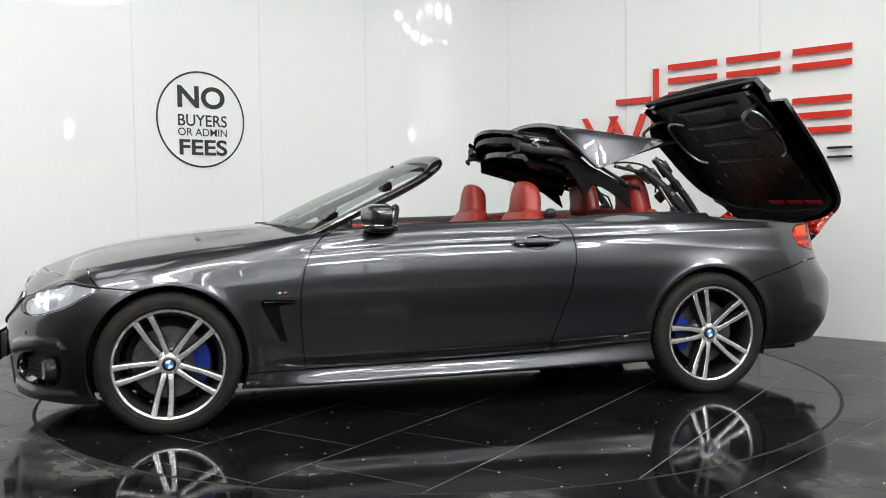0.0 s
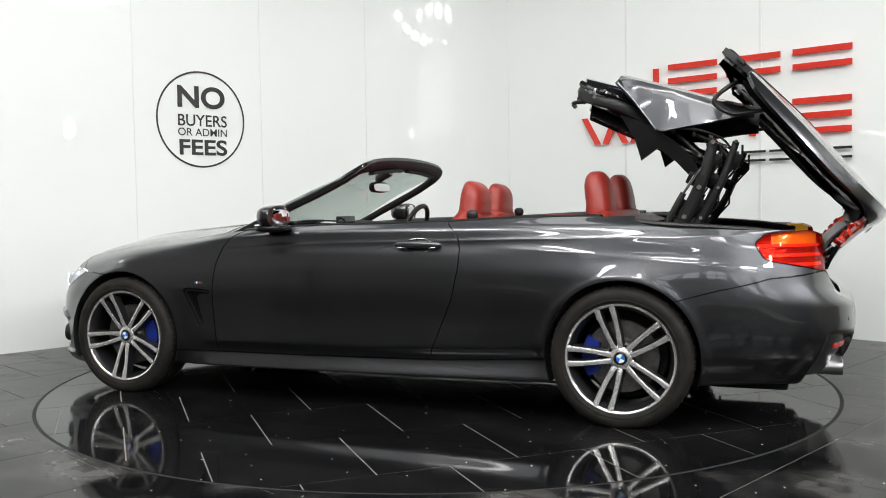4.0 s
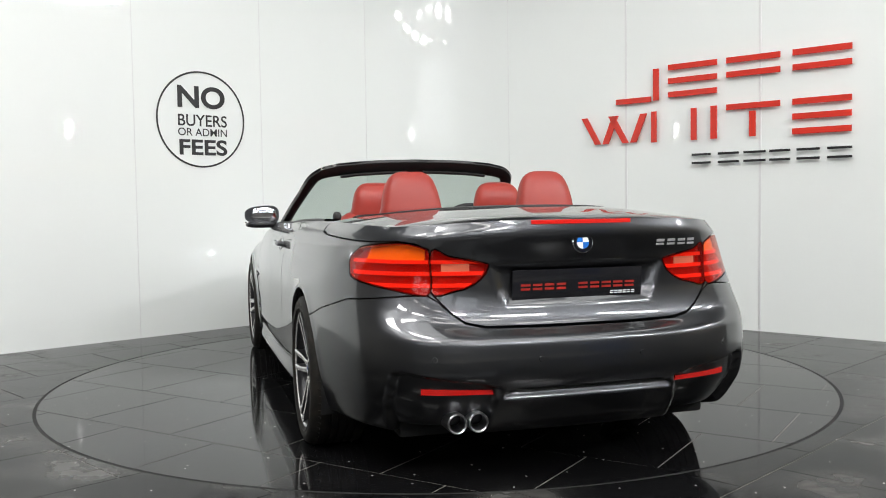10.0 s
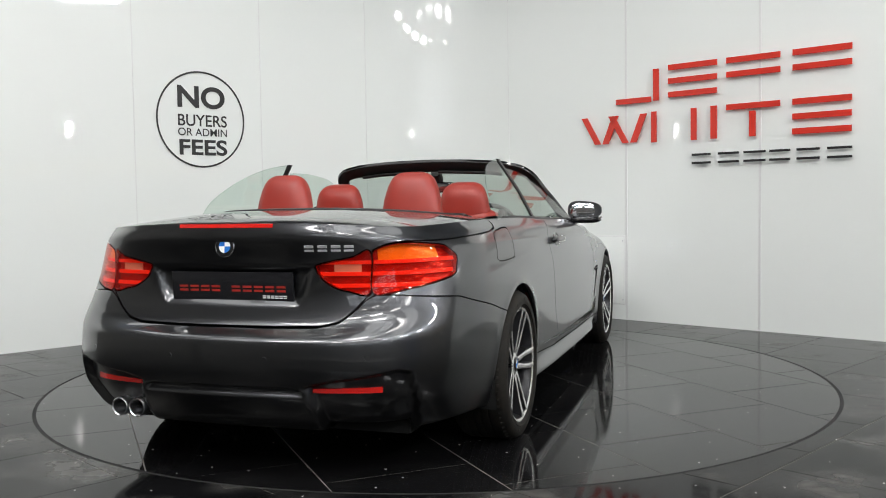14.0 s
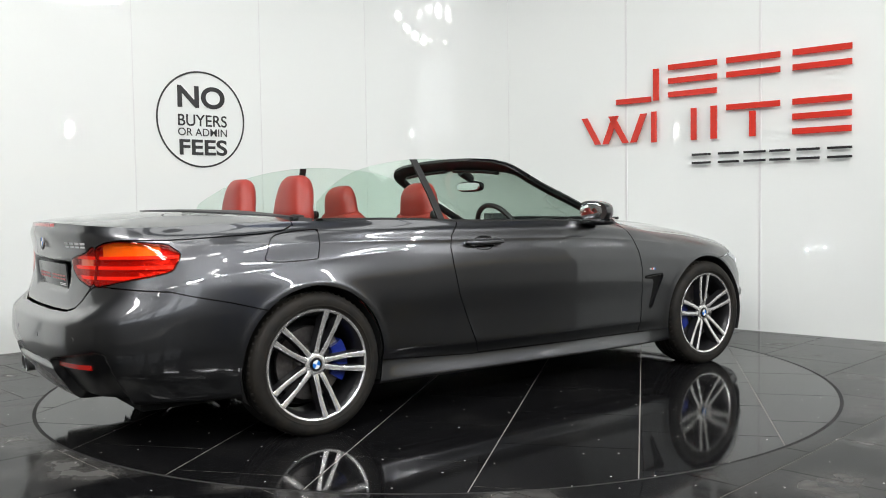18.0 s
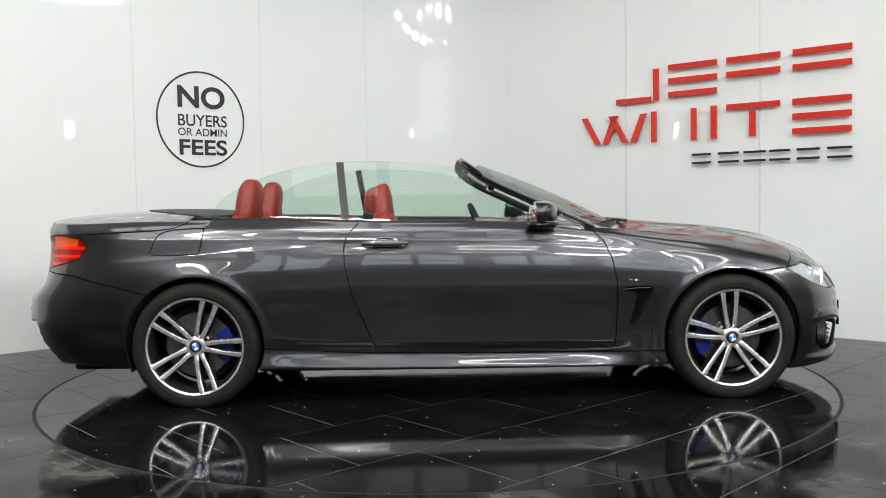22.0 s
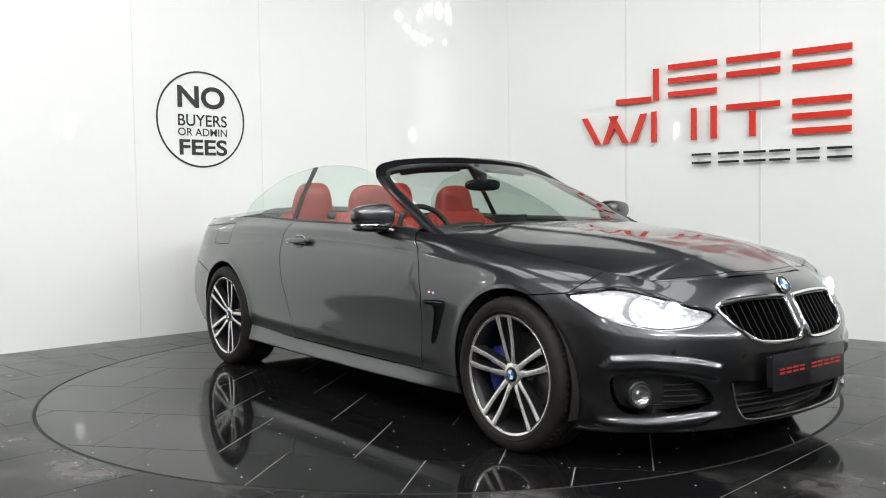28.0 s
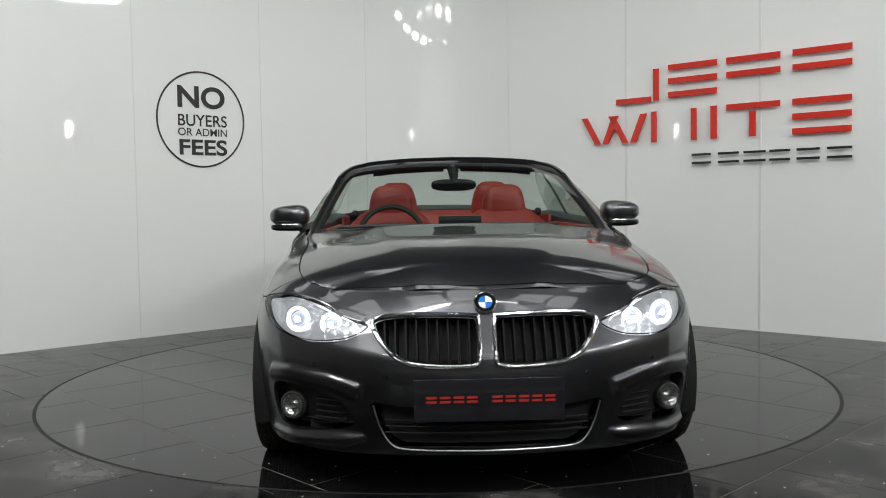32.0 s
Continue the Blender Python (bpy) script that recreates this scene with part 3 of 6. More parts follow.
rib_y(1.85, (.70, .140), (.775, .145), (.80, .24), (.815, .33), (.825, .45), (.822, .54), (.808, .60), (.79, .645), (.765, .68), (.72, .718), (.66, .748))
rib_y(1.7, (.76, .135), (.825, .14), (.845, .24), (.862, .33), (.872, .46), (.874, .57), (.866, .63), (.850, .675), (.825, .712), (.78, .748), (.71, .778))
rib_y(1.4, (.80, .20), (.86, .21), (.875, .27), (.885, .35), (.895, .48), (.899, .60), (.893, .67), (.874, .73), (.848, .77), (.80, .80), (.735, .824))
rib_y(1.0, (.80, .17), (.86, .18), (.874, .26), (.880, .34), (.888, .48), (.895, .60), (.892, .67), (.880, .735), (.864, .79), (.82, .843), (.745, .868))
rib_y(.75, (.78, .165), (.896, .188), (.874, .260), (.889, .34), (.890, .46), (.897, .60), (.896, .675), (.886, .750), (.868, .808), (.852, .868), (.785, .905))
rib_y(.2, (.78, .165), (.903, .190), (.878, .264), (.895, .34), (.896, .46), (.904, .61), (.902, .70), (.889, .785), (.870, .842), (.862, .90), (.832, .938))
rib_y(-.5, (.78, .165), (.904, .194), (.880, .274), (.897, .35), (.898, .47), (.905, .62), (.903, .705), (.891, .79), (.873, .850), (.865, .908), (.835, .952))
rib_y(-1.0, (.79, .17), (.898, .200), (.880, .292), (.897, .36), (.903, .48), (.911, .60), (.909, .69), (.893, .785), (.873, .858), (.860, .918), (.81, .972))
rib_y(-1.4, (.80, .18), (.86, .20), (.885, .29), (.898, .36), (.908, .48), (.9125, .60), (.908, .69), (.882, .785), (.866, .86), (.84, .925), (.775, .975))
rib_y(-1.8, (.78, .20), (.83, .21), (.862, .29), (.878, .36), (.890, .47), (.893, .58), (.886, .69), (.862, .79), (.842, .86), (.805, .925), (.74, .970))
rib_y(-2.05, (.74, .21), (.79, .225), (.82, .29), (.838, .36), (.850, .47), (.848, .58), (.828, .69), (.80, .78), (.775, .845), (.74, .912), (.675, .962))
rib_d(-1.75, .30, -.722, .692, (.50, .20), (.57, .21), (.640, .29), (.675, .36), (.687, .46), (.680, .565), (.632, .68), (.60, .76), (.585, .83), (.565, .91), (.525, .962))
rib_x(-1, .52, (2.20, .20), (2.28, .205), (2.350, .28), (2.392, .37), (2.412, .46), (2.405, .555), (2.328, .625), (2.30, .74), (2.293, .83), (2.30, .92), (2.275, .972))
rib_x(-1, .3, (2.22, .20), (2.30, .205), (2.372, .28), (2.418, .37), (2.434, .46), (2.428, .550), (2.348, .610), (2.32, .73), (2.325, .83), (2.345, .93), (2.335, .982))
rib_x(-1, 0.0, (2.23, .20), (2.31, .205), (2.382, .28), (2.430, .37), (2.445, .46), (2.438, .550), (2.354, .610), (2.325, .73), (2.335, .83), (2.362, .93), (2.357, .987))


def blur(P, sigma, axis):
    """Fairs a grid along one axis, ends held."""
    k = int(3 * sigma) + 1
    w = np.exp(-0.5 * (np.arange(-k, k + 1) / sigma) ** 2)
    w /= w.sum()
    Q = np.moveaxis(P, axis, 0)
    ext = np.concatenate([2 * Q[:1] - Q[k:0:-1], Q, 2 * Q[-1:] - Q[-2:-k - 2:-1]])
    out = sum(w[i] * ext[i:i + len(Q)] for i in range(2 * k + 1))
    return np.moveaxis(out, 0, axis)


def body_skin(rows=400, cols=150):
    net = np.array(RIBS)
    mirror = np.array([1, -1, 1])
    net = np.concatenate([net[1:2] * mirror, net, net[-2:-1] * mirror])
    step = np.linalg.norm(np.diff(net[:, 5], axis=0), axis=1)
    u = np.concatenate([[0], np.cumsum(step)])
    u -= u[1]
    us = np.linspace(0, u[-2], rows)
    lines = np.stack([pchip(u, net[:, k], us) for k in range(net.shape[1])], 1)
    lev = np.arange(net.shape[1], dtype=float)
    lv = np.linspace(0, lev[-1], cols)
    P = np.stack([pchip(lev, lines[i], lv) for i in range(rows)])
    ghost = np.concatenate([P[30:0:-1] * mirror, P, P[-2:-32:-1] * mirror])
    ghost = blur(ghost, 5.0, 0)
    P = blur(ghost[30:-30], 1.3, 1)
    P[0, :, 1], P[-1, :, 1] = 0, 0
    return P, us


SKIN, SKIN_S = body_skin()
MID = SKIN[:, 75]
i_front, i_rear = int(np.argmax(MID[:, 0] < 1.86)), int(np.argmax(MID[:, 0] < -2.06))


def sx(x):
    """The place along the skin of a point on the car's side at x."""
    r = slice(i_front - 30, i_rear + 25)
    return float(np.interp(-x, -MID[r, 0], SKIN_S[r]))


def fy(y):
    """The place along the skin of a point on the front, y from the middle."""
    return float(np.interp(y, MID[:i_front + 10, 1], SKIN_S[:i_front + 10]))


def ry(y):
    r = slice(i_rear - 10, None)
    return float(np.interp(-y, -MID[r, 1], SKIN_S[r]))


S_END = float(SKIN_S[-1])


def press(points, depth, soft, smooth=0):
    """Presses an outline in (s, z) into the skin (depth below zero: out of it), its slopes soft metres wide."""
    global SKIN
    sh = grid_sheet(SKIN, SKIN_S)
    d = np.clip(-outline(points, smooth)(sh) / soft, 0, 1)
    sh.v = sh.v - sh.n * (depth * d * d * (3 - 2 * d))[:, None]
    SKIN = sh.v.reshape(SKIN.shape)
    SKIN[0, :, 1], SKIN[-1, :, 1] = 0, 0


# number plate recess in the lid, pockets and groove of the rear bumper, blades of the front bumper
press([(S_END + 1, .838), (ry(.36), .832), (ry(.325), .72), (ry(.29), .668), (S_END + 1, .660)], .022, .045)
POCKET = [(ry(.34), .392), (ry(.42), .412), (ry(.56), .432), (ry(.68), .456), (ry(.715), .446), (ry(.735), .36), (ry(.755), .25), (ry(.76), -1), (ry(.37), -1), (ry(.365), .30)]
press(POCKET, .034, .018)
press([(S_END + 1, .384), (ry(.28), .384), (ry(.34), .372), (ry(.34), .350), (S_END + 1, .352)], .020, .007)
press([(fy(.44), .415), (fy(.56), .445), (fy(.70), .462), (fy(.79), .455), (fy(.82), .40), (fy(.80), .385), (fy(.70), .396), (fy(.57), .376), (fy(.46), .345)], -.012, .020)
press([(fy(.43), .235), (fy(.52), .235), (fy(.70), .215), (sx(1.83), .215), (sx(1.80), .175), (fy(.70), .160), (fy(.52), .170), (fy(.44), .200)], -.014, .026)


def crease(points, height, above, below, ends=.12):
    """Raises a sharp line on the skin, falling away over its own width above and below it and fading at both ends."""
    global SKIN
    sh = grid_sheet(SKIN, SKIN_S)
    s = np.array([p[0] for p in points])
    z = pchip(s, np.array([p[1] for p in points]), np.clip(sh.s, s[0], s[-1]))
    d = sh.v[:, 2] - z
    fade = np.clip(np.minimum(sh.s - s[0], s[-1] - sh.s) / ends, 0, 1)
    fade = fade * fade * (3 - 2 * fade)
    sh.v = sh.v + sh.n * (height * fade * np.exp(-np.abs(d) / np.where(d > 0, above, below)))[:, None]
    SKIN = sh.v.reshape(SKIN.shape)
    SKIN[0, :, 1], SKIN[-1, :, 1] = 0, 0


def arch_lip(cx, cz, r, height, width):
    """A raised flange round a wheel opening."""
    global SKIN
    sh = grid_sheet(SKIN, SKIN_S)
    d = np.hypot(sh.v[:, 0] - cx, sh.v[:, 2] - cz) - r
    out = np.clip((sh.v[:, 1] - .6) / .1, 0, 1) * height * np.where(d < .016, 1.0, np.exp(-np.clip(d - .016, 0, 9) / width)) * (d > -.05)
    sh.v[:, 1] += out
    SKIN = sh.v.reshape(SKIN.shape)


# the swage line under the window sill, the fainter one over the rear wheel, the tuck above the skirt
crease([(sx(1.12), .770), (sx(.75), .812), (sx(.2), .846), (sx(-.5), .862), (sx(-1.2), .875), (sx(-1.95), .885)], .0042, .012, .030)
crease([(sx(-.72), .835), (sx(-1.1), .815), (sx(-1.5), .782), (sx(-1.98), .745)], .0030, .020, .040, .25)
crease([(sx(.86), .315), (sx(.2), .318), (sx(-.5), .328), (sx(-.98), .345)], .0030, .030, .010)
for cx_, cz_, r_ in ((1.405, .328, .362), (-1.405, .328, .358)):
    arch_lip(cx_, cz_, r_, .007, .022)
full = grid_sheet(SKIN, SKIN_S)


def skin_at(s, z):
    """A point and normal of the skin at (s, z), on the left side."""
    i = int(np.clip(np.searchsorted(SKIN_S, s), 1, len(SKIN_S) - 2))
    t = (s - SKIN_S[i - 1]) / (SKIN_S[i] - SKIN_S[i - 1])
    row = SKIN[i - 1] * (1 - t) + SKIN[i] * t
    nxt = SKIN[min(i + 2, len(SKIN) - 1)] - SKIN[max(i - 3, 0)]
    p = np.array([np.interp(z, row[:, 2], row[:, k]) for k in range(3)])
    up = np.array([np.interp(z + 0.01, row[:, 2], row[:, k]) - np.interp(z - 0.01, row[:, 2], row[:, k]) for k in range(3)])
    j = int(np.argmin(abs(row[:, 2] - z)))
    n = np.cross(nxt[j], up)
    return Vector(p), Vector(n / np.linalg.norm(n))


# ---- outlines on the skin, as (s, height)
WHEELS = {"front": (1.405, 0.322, 0.362), "rear": (-1.405, 0.322, 0.358)}
ARCH = {k: (lambda sh, c=c: c[2] - np.hypot(sh.v[:, 0] - c[0], (sh.v[:, 2] - c[1] - 0.006))) for k, c in WHEELS.items()}
HEADLIGHT = outline([(sx(1.70), .684), (sx(1.80), .706), (sx(1.87), .712), (fy(.62), .680), (fy(.52), .645), (fy(.435), .622), (fy(.425), .600), (fy(.50), .566), (fy(.60), .553), (fy(.69), .556), (sx(1.87), .592), (sx(1.77), .642)], 6)
KIDNEY_LINE = [(fy(.026), .570), (fy(.028), .634), (fy(.045), .647), (fy(.20), .652), (fy(.33), .646), (fy(.390), .632), (fy(.402), .610), (fy(.375), .560), (fy(.325), .510), (fy(.26), .486), (fy(.14), .477), (fy(.05), .481), (fy(.028), .502)]
KIDNEY = outline(KIDNEY_LINE, 5)
INTAKE = outline([(-.4, .330), (fy(.30), .332), (fy(.39), .345), (fy(.415), .338), (fy(.385), .262), (fy(.350), .205), (fy(.30), .184), (-.4, .178)])
FOGHOLE = outline([(fy(.475), .275), (fy(.52), .335), (fy(.60), .372), (fy(.70), .386), (fy(.775), .380), (fy(.795), .340), (fy(.785), .255), (fy(.74), .228), (fy(.62), .232), (fy(.52), .245)], 5)
FRONT_BUMPER = outline([(-1, -1), (sx(1.405), -1), (sx(1.405), .50), (sx(1.50), .668), (sx(1.60), .676), (sx(1.705), .686), (sx(1.75), .735), (sx(1.80), .90), (-1, .90)])
DOOR = outline([(sx(-.545), 1.2), (sx(-.555), .945), (sx(-.59), .91), (sx(-.613), .880), (sx(-.626), .82), (sx(-.621), .732), (sx(-.588), .583), (sx(-.474), .315), (sx(-.458), .2745), (sx(.2), .264), (sx(.777), .2605), (sx(.788), .35), (sx(.798), .513), (sx(.795), .63), (sx(.772), .746), (sx(.735), .834), (sx(.68), .892), (sx(.60), .93), (sx(.55), 1.2)])
SILL = outline([(sx(1.35), -1), (sx(1.35), .256), (sx(.78), .2585), (sx(.2), .262), (sx(-.52), .272), (sx(-1.056), .303), (sx(-1.35), .32), (sx(-1.35), -1)])
REAR_BUMPER = outline([(sx(-1.405), -1), (sx(-1.405), .40), (sx(-1.58), .574), (sx(-1.626), .586), (sx(-1.811), .637), (sx(-1.95), .668), (sx(-2.05), .694), (ry(.66), .716), (ry(.59), .716), (ry(.55), .695), (ry(.50), .650), (ry(.45), .615), (ry(.38), .600), (ry(.2), .596), (S_END + 1, .595), (S_END + 1, -1)])
TAIL_OUT = outline([(sx(-1.985), .848), (sx(-2.01), .872), (sx(-2.06), .893), (ry(.72), .906), (ry(.64), .897), (ry(.585), .878), (ry(.578), .84), (ry(.578), .724), (ry(.66), .722), (ry(.73), .735), (sx(-2.06), .770), (sx(-2.01), .805)], 4)
TAIL_IN = outline([(ry(.572), .877), (ry(.50), .857), (ry(.42), .842), (ry(.362), .828), (ry(.352), .818), (ry(.372), .78), (ry(.42), .745), (ry(.48), .729), (ry(.572), .724)], 4)
LID = outline([(sx(-1.44), 1.2), (sx(-1.46), .96), (sx(-1.52), .937), (sx(-1.62), .924), (sx(-1.80), .917), (sx(-1.97), .909), (sx(-2.06), .9075), (ry(.72), .9105), (ry(.64), .901), (ry(.581), .881), (ry(.5745), .84), (ry(.5745), .7235), (ry(.545), .699), (ry(.50), .654), (ry(.45), .619), (ry(.38), .604), (ry(.2), .600), (S_END + 1, .599), (S_END + 1, 1.2)])
FUEL = outline([(sx(-1.62), .80), (sx(-1.618), .85), (sx(-1.605), .885), (sx(-1.565), .918), (sx(-1.45), .933), (sx(-1.365), .935), (sx(-1.358), .925), (sx(-1.366), .86), (sx(-1.378), .815), (sx(-1.40), .802)], 3)
VENT = outline([(sx(.815), .592), (sx(.90), .600), (sx(.975), .600), (sx(.985), .588), (sx(.965), .545), (sx(.925), .465), (sx(.895), .405), (sx(.875), .392), (sx(.862), .400), (sx(.885), .48), (sx(.900), .555), (sx(.885), .575), (sx(.82), .578)])

rest = full
for k in ARCH:
    rest = rest.clip(ARCH[k](rest))
sheet = {}
for nm, fn in (("headlight", HEADLIGHT), ("kidney", KIDNEY), ("intake", INTAKE), ("foghole", FOGHOLE), ("tail_out", TAIL_OUT), ("tail_in", TAIL_IN),
               ("front_bumper", FRONT_BUMPER), ("sill", SILL), ("door", DOOR), ("rear_bumper", REAR_BUMPER), ("lid_face", LID), ("vent", VENT)):
    sheet[nm], rest = rest.split(fn)
sheet["fender"] = rest.clip(-(rest.v[:, 0] - 0.1) * 1.0)
sheet["quarter"] = rest.clip(rest.v[:, 0] - 0.1)

for sd in (1, -1):
    panel("front_fender", sheet["fender"], M_PAINT, CAR, side=sd)
    panel("sill", sheet["sill"], M_PAINT, CAR, "grey painted side skirt", side=sd)
    if sd > 0:
        panel("quarter_panel", sheet["quarter"], M_PAINT, CAR, side=sd)
    else:
        flap, q = sheet["quarter"].split(FUEL, 0.005)
        panel("quarter_panel", q, M_PAINT, CAR, side=sd)
        panel("fuel_flap", flap, M_PAINT, CAR, "grey painted fuel filler flap", side=sd)
DOORS = {sd: panel("door", sheet["door"], M_PAINT, CAR, side=sd) for sd in (1, -1)}
FBUMP = panel("front_bumper", sheet["front_bumper"], M_PAINT, CAR, both=True)
VALANCE = outline([(S_END + 1, -1), (S_END + 1, .288), (ry(.28), .292), (ry(.345), .318), (ry(.352), .385), (ry(.42), .404), (ry(.56), .423), (ry(.69), .445), (ry(.735), .428), (ry(.75), .30), (ry(.75), .262), (sx(-1.9), .255), (sx(-1.7), .25), (sx(-1.7), -1)])
pocket, sheet["rear_bumper"] = sheet["rear_bumper"].split(VALANCE, 0.0)
RBUMP = panel("rear_bumper", sheet["rear_bumper"], M_PAINT, CAR, both=True)
panel("rear_valance", pocket, M_PAINT, RBUMP, "grey lower valance with reflector pockets", both=True, thick=.02)


# ---- bonnet
def top_sheet(rows, zc, power, n=44, dome=0.0, xr=None):
    P = np.zeros((len(rows), n, 3))
    t = np.linspace(0, 1, n)
    for i, (x, y, z) in enumerate(rows):
        c = float(zc(x)[0])
        P[i, :, 0] = x
        P[i, :, 1] = y * (1 - t)
        P[i, :, 2] = c - (c - z) * (1 - t) ** power
    return P


EDGE = SKIN[:, -1]
hood_rows = [r for r in EDGE if r[0] > 0.70]
hood_zc = lambda x: table([(.70, .957), (.93, .946), (1.153, .926), (1.40, .903), (1.59, .878), (1.75, .846), (1.857, .815), (1.95, .783), (2.03, .752), (2.08, .731)], x)
HP = top_sheet(hood_rows, hood_zc, 2.3)
HP[:, 0, 1] -= .005      # shut line along the wings
# two pressed lines that run together towards the grille
xx, yy = HP[:, :, 0], abs(HP[:, :, 1])
ridge = 0.23 + 0.20 * np.clip((2.0 - xx) / 1.2, 0, 1)
HP[:, :, 2] += 0.007 * np.exp(-np.clip(ridge - yy, 0, 9) ** 2 / 0.02) * (yy < ridge) + 0.007 * np.exp(-(yy - ridge) ** 2 / 0.0018) * (yy >= ridge)
hood = grid_sheet(HP)
# winding: rows run rearwards and columns inwards, so the normal already points up
hood.s = hood.v[:, 1]
cowl = lambda sh: 0.80 + 0.12 * (1 - (sh.v[:, 1] / 0.72) ** 2) - sh.v[:, 0]
hood = hood.clip(cowl(hood))
nose, bonnet = hood.split(lambda sh: 2.047 - 0.50 * sh.v[:, 1] ** 2 - sh.v[:, 0], 0.005)
panel("bonnet", bonnet, M_PAINT, CAR, "grey painted bonnet with pressed ridges", both=True)
panel("nose_panel", nose, M_PAINT, CAR, both=True)


# ---------------------------------------------------------------- inner body
def offset(sh, d):
    return Sheet(sh.v - sh.n * (d if np.isscalar(d) else d[:, None]), sh.n, sh.s, sh.f)


def merged(*sheets):
    v, n, s, f, k = [], [], [], [], 0
    for q in sheets:
        v.append(q.v), n.append(q.n), s.append(q.s), f.append(q.f + k)
        k += len(q.v)
    return Sheet(np.concatenate(v), np.concatenate(n), np.concatenate(s), np.concatenate(f))


def shifted(sh, d):
    return Sheet(sh.v + np.array(d), sh.n, sh.s, sh.f)


shell = full
for k in ARCH:
    shell = shell.clip(ARCH[k](shell))
_, shell = shell.split(LID, 0.0)
shell = shell.clip(shell.v[:, 2] - 0.935)
deep = 0.022 + 0.085 * np.clip((abs(shell.v[:, 0]) - 1.68) / 0.1, 0, 1)
panel("inner_body", offset(shell, deep), M_UNDER, CAR, "black inner bodywork", both=True, back=False)
under = box(4.1, 1.30, 0.10, (-0.08, 0, 0.215), 0.02)
box(1.9, 1.66, 0.06, (-0.03, 0, 0.20), 0.02, bm=under)
part("underbody", under, M_UNDER, CAR, "black underbody tray")
for (cx, cz, r) in WHEELS.values():
    for sd in (1, -1):
        bm = bmesh.new()
        prev = None
        for k in range(25):
            a = math.pi * (-0.12 + 1.24 * k / 24)
            ring = [bm.verts.new((cx + (r + 0.004) * math.cos(a), sd * y, cz + (r + 0.004) * math.sin(a))) for y in (0.56, 0.884)]
            if prev:
                bm.faces.new((prev[0], prev[1], ring[1], ring[0]))
            prev = ring
        wall_v = [v for v in bm.verts if abs(v.co.y) < 0.6]
        bm.faces.new(wall_v)
        part("wheel_arch_liner", bm, M_UNDER, CAR)


def blob(sx_, sy_, sz_, at, power=2.6, seg=28, rings=18, bm=None, m=None):
    """A rounded pad: a ball pressed towards a box."""
    own = bmesh.new()
    bmesh.ops.create_uvsphere(own, u_segments=seg, v_segments=rings, radius=1.0)
    for v in own.verts:
        p = v.co.normalized()
        k = (abs(p.x) ** power + abs(p.y) ** power + abs(p.z) ** power) ** (-1 / power)
        v.co = Vector((p.x * k * sx_, p.y * k * sy_, p.z * k * sz_))
    mm = Matrix.Translation(at) @ (m if m is not None else Matrix.Identity(4))
    return join(bm, own, mm)


def disc_frame(p, n, up=(0, 0, 1)):
    """A pose at p whose z looks along n."""
    n = Vector(n).normalized()
    x = Vector(up).cross(n)
    if x.length < 1e-4:
        x = Vector((1, 0, 0))
    x.normalize()
    y = n.cross(x)
    m = Matrix.Identity(4)
    for i, c in enumerate((x, y, n, Vector(p))):
        m[0][i], m[1][i], m[2][i] = c
    return m


def roundel(parent, p, n, r, name="badge"):
    """Round badge: chrome rim, dark ring, blue and white quarters."""
    m = disc_frame(p, n)
    ob = part(name, lathe([(0, 0), (r, 0), (r, .004), (r * .93, .006), (r * .90, .0045), (0, .0045)], 40, "z", m=m), M_CHROME, parent, "round badge with blue and white quarters")
    for q in range(4):
        bm = bmesh.new()
        c = bm.verts.new((0, 0, .0062))
        ring = [bm.verts.new((r * .60 * math.cos(a), r * .60 * math.sin(a), .0062)) for a in (math.pi / 2 * (q + k / 8) for k in range(9))]
        for a, b in zip(ring, ring[1:]):
            bm.faces.new((c, a, b))
        part("badge_quarter", bm, M_BADGE_BLUE if q % 2 else M_BADGE_WHITE, parent, smooth=False, m=m)
    part("badge_ring", lathe([(r * .60, .0046), (r * .60, .0064), (r * .89, .0064), (r * .89, .0046)], 40, "z", True, m=m), M_GLOSSBLACK, parent)
    return ob


# ---------------------------------------------------------------- front end
def line_on(pts, out=0.0):
    """Places along (s, z) points on the skin, a little off it."""
    r = []
    for s, z in pts:
        p, n = skin_at(s, z)
        r.append(p + n * out)
    return r


def mirrored(pts, sd):
    return [Vector((p[0], p[1] * sd, p[2])) for p in pts]


